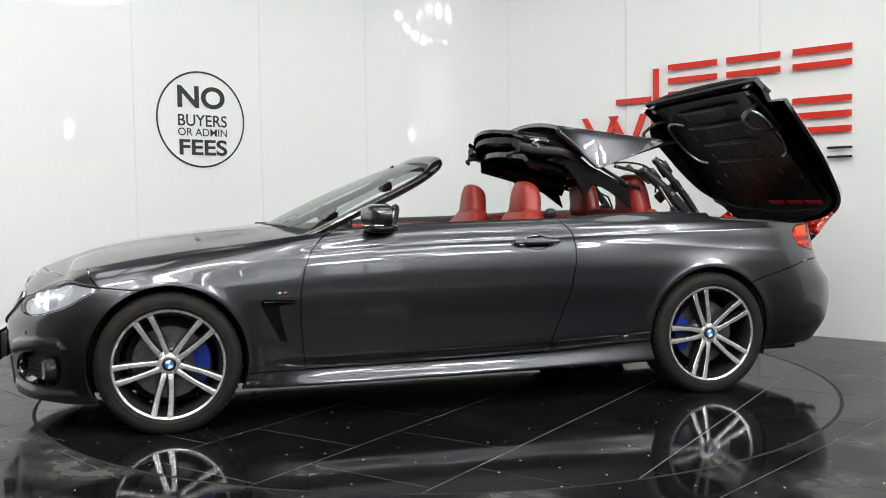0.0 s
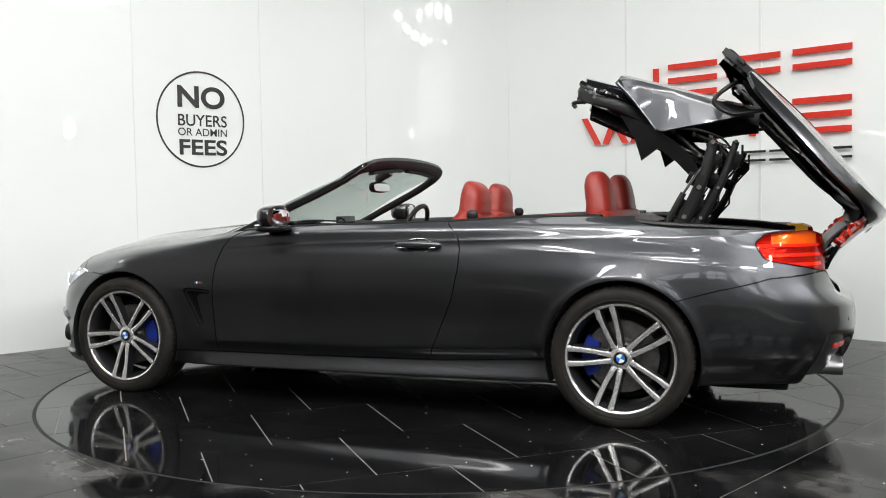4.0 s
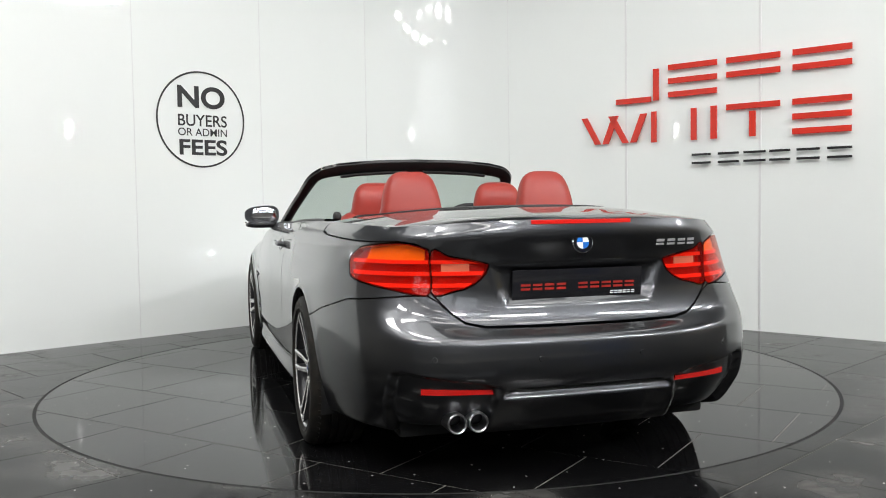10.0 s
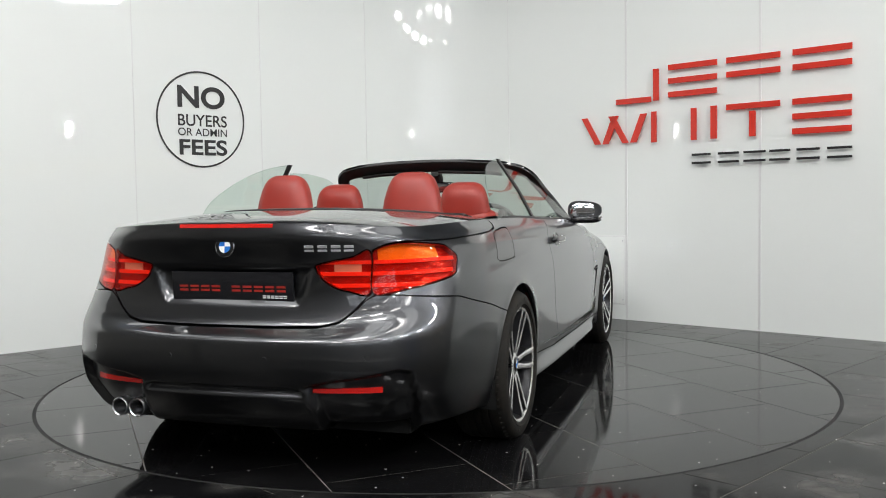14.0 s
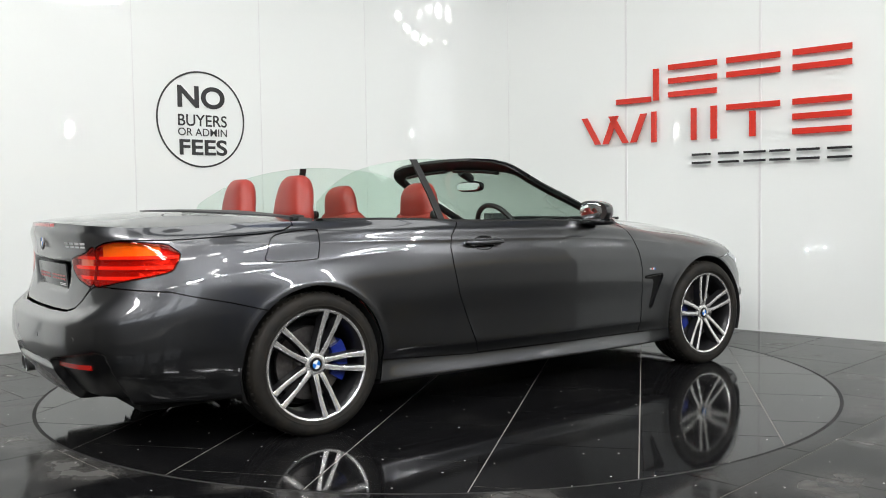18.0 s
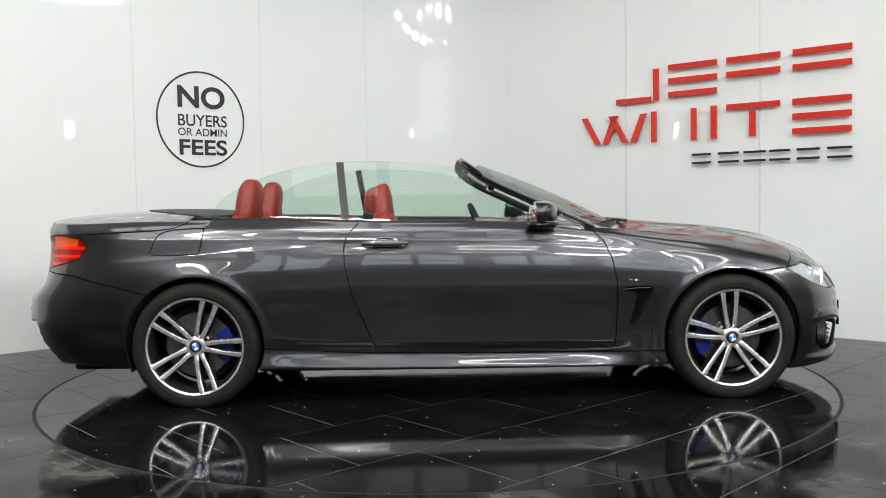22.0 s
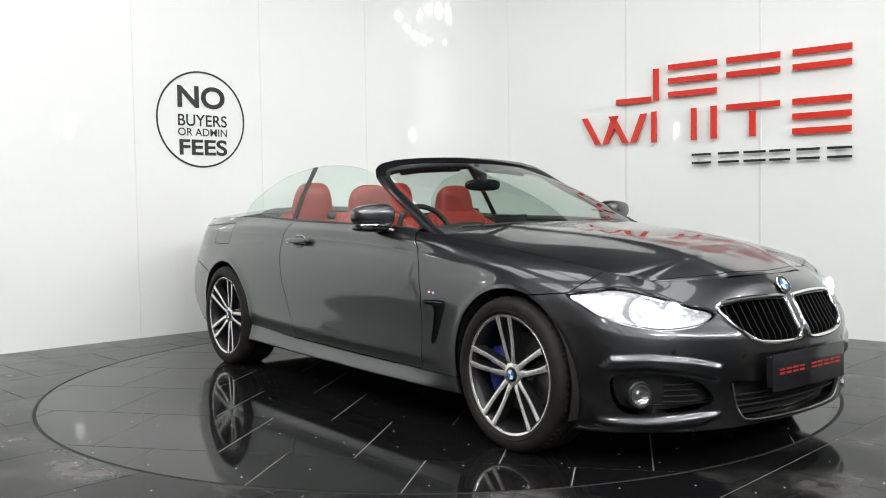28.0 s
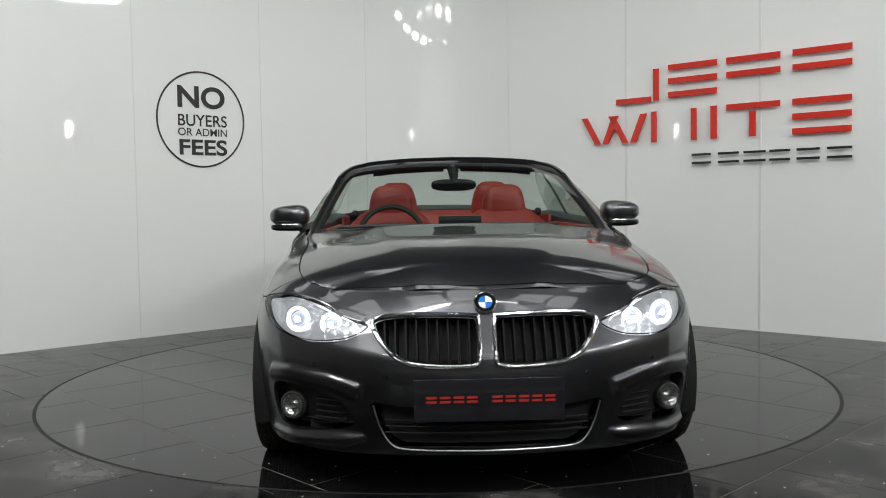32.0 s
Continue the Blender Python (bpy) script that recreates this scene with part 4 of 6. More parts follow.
kid = sheet["kidney"]
kd = KIDNEY(kid)
frame_sheet = kid.clip(-(kd + 0.011))
hole_sheet = kid.clip(kd + 0.010)
ring_line = line_on(smooth_line(KIDNEY_LINE, 8, True), .003)
for sd in (1, -1):
    g = panel("kidney_grille", offset(hole_sheet, 0.055), M_UNDER, CAR, "black grille with chrome surround and vertical bars", side=sd, back=False)
    panel("grille_inner_edge", frame_sheet, M_GLOSSBLACK, g, side=sd, thick=0.05)
    part("grille_surround", tube(mirrored(ring_line, sd), .0085, 10, True), M_CHROME, g, "chrome grille surround")
    for k in range(9):
        y = 0.062 + 0.0375 * k
        zs = [z for z in np.arange(.47, .66, .004) if polygon_distance(np.array([[fy(y), z]]), np.array(smooth_line(KIDNEY_LINE, 4, True)))[0] < -0.009]
        z0, z1 = min(zs), max(zs)
        bm = bmesh.new()
        rows = []
        for j in range(9):
            z = z0 + (z1 - z0) * j / 8
            p, n = skin_at(fy(y), z)
            a, b = p - n * 0.010, p - n * 0.055
            rows.append([bm.verts.new((q.x, sd * (q.y + w), q.z)) for q, w in ((b, -.004), (a, -.003), (a, .003), (b, .004))])
        for r0, r1 in zip(rows, rows[1:]):
            for i in range(3):
                bm.faces.new((r0[i], r0[i + 1], r1[i + 1], r1[i]))
        bmesh.ops.recalc_face_normals(bm, faces=bm.faces[:])
        part("grille_bar", bm, M_GRILLE, g)

panel("lower_intake", offset(sheet["intake"], 0.05), M_UNDER, CAR, "black lower air intake", both=True, back=False)
for z in (.232, .255, .278):
    pts = line_on([(fy(y), z) for y in np.linspace(0.0, .37, 12)], -.022)
    part("intake_slat", tube([Vector((p.x, -p.y, p.z)) for p in pts[:0:-1]] + pts, .004, 6), M_UNDER, CAR)
for sd in (1, -1):
    fog = panel("fog_lamp_recess", offset(sheet["foghole"], 0.05), M_BLACKTRIM, CAR, "black side air intake", side=sd, back=False)
    m = disc_frame((1.955, sd * .708, .302), (0.93, sd * .36, 0.02))
    part("fog_lamp", lathe([(0, .008), (.012, .012), (.020, .004), (.034, .010), (.038, .016), (.041, .016), (.041, -.03)], 32, "z", m=m), M_FOG, CAR, "round fog lamp with bright reflector")
    part("fog_lamp_glass", lathe([(0, .021), (.02, .0205), (.037, .017)], 32, "z", m=m), M_CLEAR, CAR)
    part("fog_lamp_bezel", lathe([(.041, -.03), (.041, .013), (.047, .015), (.053, .008), (.056, -.03)], 32, "z", m=m), M_BLACKTRIM, CAR)
    for z in (.262, .285, .308, .331):
        part("intake_slat", tube(mirrored(line_on([(fy(y), z) for y in np.linspace(.52, .64, 6)], -.040), sd), .004, 6), M_UNDER, CAR)
    for (px_, pz_) in ((.36, .44), (.62, .47)):
        p, n = skin_at(fy(px_), pz_)
        part("parking_sensor", lathe([(0, .002), (.009, .002), (.011, -.002)], 18, "z", m=disc_frame((p.x, sd * p.y, p.z), (n.x, sd * n.y, n.z))), M_GLOSSBLACK, CAR)

    # headlight: clear lens over a reflector with added glow, two projectors with glowing rings
    hl = panel("headlight", sheet["headlight"], M_CLEAR, CAR, "lit headlight with two round glowing projectors", side=sd, back=False)
    hl.visible_shadow = False
    hb = offset(sheet["headlight"], 0.024)
    panel("self_glowing_reflector", hb, M_LAMP_SILVER, hl, "headlight reflector with an added glow", side=sd, back=False)
    hd = HEADLIGHT(sheet["headlight"])
    rim = offset(sheet["headlight"].clip(-(hd + 0.0045)), 0.001)
    panel("headlight_seal", rim, M_GLOSSBLACK, hl, "black lens edge", side=sd, thick=0.006)
    for (c, r) in (((1.935, .686, .622), .040), ((1.995, .558, .607), .036)):
        m = disc_frame((c[0], sd * c[1], c[2]), (0.96, sd * .25, 0.03))
        part("projector", lathe([(0, .018), (r * .35, .016), (r * .66, .008), (r * .78, -.02)], 32, "z", m=m), M_LED, hl, "glowing projector lens")
        part("bulb", lathe([(0, .0198), (.009, .0198)], 20, "z", m=m), M_BULB, hl, "bright white bulb spot")
        part("glow_ring", lathe([(r * .86, .0), (r * .90, .014), (r * 1.0, .016), (r * 1.06, .0)], 32, "z", m=m), M_DRL, hl, "white glowing ring")
        part("projector_bezel", lathe([(r * 1.06, -.03), (r * 1.06, .004), (r * 1.22, .008), (r * 1.3, -.03)], 32, "z", m=m), M_LAMP_SILVER, hl)
    brow = mirrored(line_on([(fy(.47), .622), (fy(.56), .655), (fy(.66), .682), (sx(1.86), .700)], -.03), sd)
    part("eyebrow_strip", tube(brow, .007, 8), M_DRL, hl, "white glowing strip")

# bonnet badge and show plate
roundel(CAR, (2.123, 0, .690), (0.86, 0, 0.51), .041)


def letters(parent, y0, y1, z0, z1, count, material, place, gap=0.22, bars=2):
    """A word on a plate as plain bars, one block for each letter."""
    w = (y1 - y0) / count
    for k in range(count):
        bm = bmesh.new()
        for b in range(bars):
            zz = z0 + (z1 - z0) * (b + 0.5) / bars
            box(abs(w) * (1 - gap), (z1 - z0) / bars * 0.55, .0012, (y0 + w * (k + .5), zz, 0), bm=bm)
        part("letter_bar", bm, material, parent, smooth=False, m=place)


# highlight along the intake's rim, added as a thin satin tube
edge = line_on(smooth_line([(fy(.405), .338), (fy(.382), .262), (fy(.348), .204), (fy(.30), .182), (fy(.15), .177), (fy(.002), .176)], 5), .002)
part("intake_highlight", tube(edge + mirrored(edge, -1)[::-1], .0035, 8), M_SATIN, FBUMP, "thin satin tube standing in for the highlight on the lower intake's edge")
fplate = part("show_plate", box(.526, .148, .008, bevel=.003), M_PLATE, CAR, "black dealer plate with red lettering bars", m=disc_frame((2.242, 0, .366), (1, 0, .02)))
pm = disc_frame((2.2468, 0, .366), (1, 0, .02))
letters(fplate, -.225, -.035, -.012, .018, 4, M_PLATE_RED, pm)
letters(fplate, .005, .235, -.012, .018, 5, M_PLATE_RED, pm)
part("plate_holder", box(.50, .12, .03, bevel=.004), M_BLACKTRIM, CAR, m=disc_frame((2.222, 0, .366), (1, 0, .02)))

# ---------------------------------------------------------------- sides
for sd in (1, -1):
    v = panel("fender_vent", offset(sheet["vent"], 0.02), M_GRILLE, CAR, "black air outlet behind the front wheel", side=sd, back=False)
    part("vent_trim", tube(mirrored(line_on([(sx(.82), .585), (sx(.90), .592), (sx(.97), .592)], .001), sd), .007, 8, flat=.6), M_GLOSSBLACK, v)
    for k, mm_ in enumerate((M_BADGE_BLUE, M_BADGE_WHITE, M_REFLECTOR, M_CHROME)):
        p, n = skin_at(sx(.905 - .011 * k - (.006 if k == 3 else 0)), .634)
        part("side_badge_bar", box(.009 if k < 3 else .020, .011, .002, bevel=.0008), mm_, CAR, m=disc_frame((p.x, sd * (p.y + .001), p.z), (n.x, sd * n.y, n.z)))
    # door handle
    mid, n = skin_at(sx(-.41), .839)
    hm = disc_frame((mid.x, sd * mid.y, mid.z), (n.x * .2, sd * n.y, n.z))
    oval = [(.072 * math.cos(a), .034 * math.sin(a)) for a in np.linspace(0, 2 * math.pi, 33)[:-1]]
    part("handle_dish", slab(oval, -.004, .0015, m=hm), M_GLOSSBLACK, DOORS[sd], "dark recessed grip dish")
    part("handle_trim", tube([hm @ Vector((.074 * math.cos(a), .036 * math.sin(a), .002)) for a in np.linspace(0, 2 * math.pi, 41)[:-1]], .0022, 6, True), M_CHROME, DOORS[sd], "thin bright ring")
    part("door_handle", blob(.122, .0165, .013, (0, 0, .026), 2.8, 32, 14), M_PAINT, DOORS[sd], "grey painted door handle", m=hm)
    part("handle_strip", tube([hm @ Vector((x, -.0145, .030)) for x in np.linspace(-.10, .10, 9)], .0025, 6), M_CHROME, DOORS[sd])
    for ex in (-.095, .095):
        part("handle_foot", blob(.024, .013, .018, (ex, 0, .010), 2.5, 16, 10), M_PAINT, DOORS[sd], m=hm)
    # mirror
    house = bmesh.new()
    blob(.098, .108, .068, (0, 0, 0), 2.9, 36, 22, bm=house)
    for q in house.verts:
        k = (q.co.y * 1 + .108) / .216
        q.co.z *= 1.0 - .28 * k
        q.co.x *= 1.0 - .25 * k
        q.co.x -= .030 * k
        if q.co.x < -.045:
            q.co.x = -.045
    mp = Matrix.Translation((.412, sd * .905, .990)) @ Matrix.Diagonal((1, sd, 1, 1))
    if sd < 0:
        bmesh.ops.reverse_faces(house, faces=house.faces[:])
    mir = part("door_mirror", house, M_PAINT, CAR, "grey door mirror with a bright lower strip", m=mp)
    part("mirror_base_shell", blob(.078, .104, .022, (.402, sd * .903, .930), 2.8), M_GLOSSBLACK, mir, "black lower mirror shell")
    part("mirror_strip", tube([(.405 + .082 * math.cos(a), sd * (.905 + .100 * math.sin(a)), .945) for a in np.linspace(-1.2, 1.5, 16)], .0055, 8), M_CHROME, mir, "bright indicator strip")
    part("mirror_glass", blob(.016, .084, .051, (.366, sd * .900, .988), 2.6, m=Matrix.Rotation(sd * radians(-9), 4, "Z")), M_MIRROR, mir, "mirror glass")
    part("mirror_arm", tube([(.44, sd * .845, .925), (.47, sd * .80, .905), (.50, sd * .775, .90)], [.030, .026, .03], 10, flat=.6), M_GLOSSBLACK, mir, "black mirror arm")
    # belt seal and inner cap along the open sides
    cap = bmesh.new()
    rows = [r for r in EDGE if -1.32 < r[0] < .66][::3]
    prev = None
    for r in rows:
        ring = [cap.verts.new((r[0], sd * (r[1] + dy), r[2] + dz)) for dy, dz in ((-.002, -.01), (-.003, .006), (-.012, .011), (-.055, .008), (-.095, -.008), (-.11, -.06), (-.115, -.40))]
        if prev:
            for i in range(6):
                cap.faces.new((prev[i], prev[i + 1], ring[i + 1], ring[i]))
        prev = ring
    bmesh.ops.recalc_face_normals(cap, faces=cap.faces[:])
    part("belt_cap", cap, M_BLACKTRIM, CAR, "black padded door and side top")

# rear bumper details
for sd in (1, -1):
    a, b = (ry(.628), .378), (ry(.368), .373)
    bm = bmesh.new()
    rows = []
    for k in range(9):
        s = a[0] + (b[0] - a[0]) * k / 8
        z = a[1] + (b[1] - a[1]) * k / 8
        p, n = skin_at(s, z)
        h = .012 - .003 * k / 8
        rows.append([bm.verts.new((p.x + n.x * o, sd * (p.y + n.y * o), p.z + dz)) for o, dz in ((-.01, -h), (.007, -h * .9), (.007, h * .9), (-.01, h))])
    for r0, r1 in zip(rows, rows[1:]):
        for i in range(3):
            bm.faces.new((r0[i], r0[i + 1], r1[i + 1], r1[i]))
    bm.faces.new(rows[0][::-1]), bm.faces.new(rows[-1])
    bmesh.ops.recalc_face_normals(bm, faces=bm.faces[:])
    part("rear_reflector", bm, M_REFLECTOR, RBUMP, "red reflector strip")
    for (yy_, zz_) in ((.20, .49), (.58, .50)):
        p, n = skin_at(ry(yy_), zz_)
        part("parking_sensor", lathe([(0, .002), (.009, .002), (.011, -.002)], 18, "z", m=disc_frame((p.x, sd * p.y, p.z), (n.x, sd * n.y, n.z))), M_PAINT, RBUMP)
for y in (.494, .414):
    part("exhaust_tailpipe", lathe([(.030, -.16), (.030, .0), (.034, .004), (.037, .0), (.037, -.16)], 32, "x", m=Matrix.Translation((-2.362, y, .262)) @ Matrix.Rotation(math.pi, 4, "Z")), M_SATIN, CAR, "chrome exhaust tailpipe")
    part("tailpipe_inside", lathe([(0, -.1), (.0305, -.1)], 24, "x", m=Matrix.Translation((-2.362, y, .262)) @ Matrix.Rotation(math.pi, 4, "Z")), M_STEEL_DARK, CAR)


# ---------------------------------------------------------------- tail lamps
def tail_lamp(sh, fn, name, parent, side, move=(0, 0, 0), amber_from=None, white=None, amber_to=None):
    base = shifted(sh, move)
    lens = panel(name, base, M_REDLENS, parent, "lit red tail lamp with bright bands", side=side, back=False)
    lens.visible_shadow = False
    back = offset(sh, 0.022)
    bands = [(.70, .742, M_LAMP_BACK), (.742, .757, M_LAMP_LIT), (.757, .785, M_LAMP_BACK), (.785, .800, M_LAMP_LIT), (.800, .828, M_LAMP_BACK), (.828, .842, M_LAMP_LIT), (.842, .95, None)]
    for z0, z1, mt in bands:
        q = back.clip(back.v[:, 2] - z1)
        q = q.clip(z0 - q.v[:, 2])
        if len(q.f) == 0:
            continue
        if mt is not None:
            if white is not None and z1 == .828:
                w = q.clip(np.maximum(white[0] - q.s, q.s - white[1]))
                panel("reversing_lamp", shifted(offset(w, -.004), move), M_LAMP_WHITE, lens, "pale reversing lamp", side=side, thick=.01)
            if mt is M_LAMP_LIT:
                q = offset(q, -0.008)
            panel("light_guide" if mt is M_LAMP_LIT else "lamp_body", shifted(q, move), mt, lens, side=side, thick=0.012)
        elif amber_from is None and white is not None:
            panel("lamp_body", shifted(q, move), M_LAMP_BACK, lens, side=side, back=False)
        else:
            a = q.clip(np.maximum(amber_from - q.s, q.s - amber_to))
            b = merged(q.clip(q.s - amber_from), q.clip(amber_to - q.s))
            panel("indicator", shifted(a, move), M_LAMP_AMBER, lens, "amber indicator", side=side, back=False)
            panel("lamp_body", shifted(b, move), M_LAMP_BACK, lens, side=side, back=False)
    rim = offset(sh.clip(-(fn(sh) + 0.006)), 0.0015)
    panel("lamp_edge", shifted(rim, move), M_LAMP_DARK, lens, "dark lens edge", side=side, thick=0.02)
    return lens


for sd in (1, -1):
    tail_lamp(sheet["tail_out"], TAIL_OUT, "tail_lamp", CAR, sd, amber_from=sx(-2.075), amber_to=ry(.605))

# ---------------------------------------------------------------- boot lid, turning on its rear hinge
HINGE = (-2.44, 0.0, 0.707)
TO_LID = (2.44, 0.0, -0.707)
lid_rows = [r for r in EDGE if r[0] < -1.27]
lid_zc = lambda x: table([(-1.27, .988), (-1.35, 1.008), (-1.5, 1.026), (-1.75, 1.032), (-1.95, 1.026), (-2.15, 1.012), (-2.30, .998), (-2.36, .987)], x)
LP = top_sheet(lid_rows, lid_zc, 2.6, 60)
deck = grid_sheet(LP)


def cover_line(sh):
    y = abs(sh.v[:, 1])
    return np.maximum(-1.87 + .42 * (y / .60) ** 2.4 - sh.v[:, 0], y - .655)


cover, ring = deck.split(cover_line, 0.006)
ring = ring.clip(ring.v[:, 0] + 1.455 + 0.05 * (0.74 - ring.v[:, 1]))
LIDP = panel("boot_lid", shifted(merged(ring, sheet["lid_face"]), TO_LID), M_PAINT, CAR, "grey painted boot lid", both=True, thick=.02)
LIDP.location = HINGE
cover.v[:, 2] += .004
M_COVER = bumpy(mat("matt_grey_cover", (0.05, 0.05, 0.052), 0.55), 500, 0.3, 0.0006)
panel("roof_cover_panel", shifted(cover, TO_LID), M_COVER, LIDP, "matt dark grey cover panel", both=True, thick=.03)
bm = tube([(x + 2.44, y, z - .707) for x, y, z in smooth_line([(-1.40, .66, .985), (-1.31, .60, .990), (-1.278, .40, .993), (-1.27, 0, .996), (-1.278, -.40, .993), (-1.31, -.60, .990), (-1.40, -.66, .985)], 6)], .011, 8)
part("cover_edge_seal", bm, M_BLACKTRIM, LIDP, "black rubber edge seal")
# black inner panel under the lid
inner_deck = deck.clip(abs(deck.v[:, 1]) - .64)
inner_deck = inner_deck.clip(inner_deck.v[:, 0] + 1.31)
inner_deck.v[:, 2] -= .045 + .03 * np.cos(np.clip((inner_deck.v[:, 0] + 1.8) / .5, -1, 1) * math.pi / 2) * (np.abs(inner_deck.v[:, 1]) < .5)
inner_deck.n *= -1
inner_deck.f = inner_deck.f[:, ::-1]
M_LINING = bumpy(mat("black_moulded_lining", (0.005, 0.005, 0.005), 0.3, 0.0, Specular_IOR_Level=0.2), 7, 0.35, 0.02, 2.0)
panel("lid_lining", shifted(inner_deck, TO_LID), M_LINING, LIDP, "black moulded lining under the lid", both=True, thick=-.03)
inner_face = offset(sheet["lid_face"], .05)
inner_face.n *= -1
inner_face.f = inner_face.f[:, ::-1]
panel("lid_back_lining", shifted(inner_face, TO_LID), M_LINING, LIDP, both=True, back=False)
for k, x in enumerate((-1.42, -1.55, -1.70, -1.85)):
    part("lining_rib", tube([(x + 2.44, y, 0.975 - .707 - (.02 if abs(y) < .4 else 0)) for y in np.linspace(-.55, .55, 9)], .014, 8), M_LINING, LIDP)
for y in (-.30, 0.0, .30):
    part("warning_label", box(.03, .15, .002, (-2.215 + 2.44, y * .62 + .20, .928 - .707)), mat("red_label", (0.45, 0.01, 0.02), 0.4), LIDP, smooth=False)
for sd in (1, -1):
    part("lid_latch_loop", tube([(x + 2.44, sd * y, z - .707) for x, y, z in smooth_line([(-1.45, .56, .945), (-1.42, .58, .90), (-1.41, .60, .80), (-1.44, .60, .775), (-1.52, .60, .80), (-1.60, .58, .90), (-1.64, .56, .945)], 6)], .011, 8), M_BLACKTRIM, LIDP, "black latch loop")
    part("lining_loop", tube([(x + 2.44, sd * y, z - .707) for x, y, z in smooth_line([(-1.50, .34, .935), (-1.46, .46, .925), (-1.52, .54, .925), (-1.68, .55, .925), (-1.80, .50, .93), (-1.84, .42, .935)], 5)], .008, 8), M_SATIN, LIDP, "bright bent rod on the lining")
    for hx, hy in ((-1.44, .22), (-1.62, .30), (-1.78, .26), (-1.95, .30), (-2.02, .46)):
        part("lining_clip", lathe([(0, -.006), (.014, -.006), (.018, 0), (0, 0)], 14, "z", m=Matrix.Translation((hx + 2.44, sd * hy, .928 - .707))), M_BLACKTRIM, LIDP)
    part("lid_catch", box(.06, .05, .05, (-1.33 + 2.44, sd * .56, .955 - .707), .01), M_SATIN, LIDP, "metal lid catch")
    tail_lamp(sheet["tail_in"], TAIL_IN, "lid_lamp", LIDP, sd, TO_LID, white=(ry(.53), ry(.42)))
p, n = skin_at(S_END - .0005, .897)
bdg = roundel(LIDP, (p.x + 2.44, 0, p.z - .707), (-1, 0, .10), .041)
rp, rn = skin_at(S_END - .001, .735)
rplate = part("show_plate", box(.526, .150, .008, bevel=.003), M_PLATE, LIDP, "black dealer plate with red lettering bars", m=disc_frame((rp.x + 2.44 - .010, 0, .724 - .707), (-1, 0, -.08)))
pm = disc_frame((rp.x + 2.44 - .0148, 0, .728 - .707), (-1, 0, -.08))
letters(rplate, -.235, -.045, -.008, .022, 4, M_PLATE_RED, pm)
letters(rplate, -.005, .235, -.008, .022, 5, M_PLATE_RED, pm)
letters(rplate, .13, .235, -.030, -.016, 6, M_PLATE_WHITE, pm)
for k in range(4):
    p, n = skin_at(ry(.335 + .05 * k), .888)
    bm = box(.036, .010, .004, (0, .007, 0), .001)
    box(.036, .008, .004, (0, -.008, 0), .001, bm=bm)
    part("model_badge_bar", bm, M_BADGE_SILVER, LIDP, smooth=False, m=Matrix.Translation(TO_LID) @ disc_frame((p.x, -p.y, p.z), (n.x, -n.y, n.z)))
bm = bmesh.new()
rows = []
for y in np.linspace(-.20, .20, 13):
    p, n = skin_at(ry(abs(y)), .974)
    rows.append([bm.verts.new((p.x + o, y, p.z + dz)) for o, dz in ((.004, -.008), (-.005, -.007), (-.003, .007), (.010, .011))])
for r0, r1 in zip(rows, rows[1:]):
    for i in range(3):
        bm.faces.new((r0[i], r0[i + 1], r1[i + 1], r1[i]))
bmesh.ops.recalc_face_normals(bm, faces=bm.faces[:])
part("high_brake_light", bm, M_REFLECTOR, LIDP, "long red high-level brake light", m=Matrix.Translation(TO_LID))
# boot well
well = bmesh.new()
box(.86, 1.24, .02, (-1.76, 0, .52), bm=well)
box(.02, .96, .12, (-2.20, 0, .55), bm=well)
for sd in (1, -1):
    box(.80, .02, .38, (-1.72, sd * .63, .70), bm=well)
part("boot_well", well, M_UNDER, CAR, "black lined boot well", smooth=False)
bm = bmesh.new()
for sd in (1, -1):
    tube([(x, sd * y, z) for x, y, z in smooth_line([(-1.36, .74, .962), (-1.55, .70, .935), (-1.85, .68, .915), (-2.05, .64, .895), (-2.16, .60, .86), (-2.22, .55, .72), (-2.30, .46, .62), (-2.33, .3, .605)], 5)], .014, 8, bm=bm)
tube([(-2.33, y, .605) for y in np.linspace(-.3, .3, 7)], .014, 8, bm=bm)
part("boot_seal", bm, M_BLACKTRIM, CAR, "black rubber boot seal")


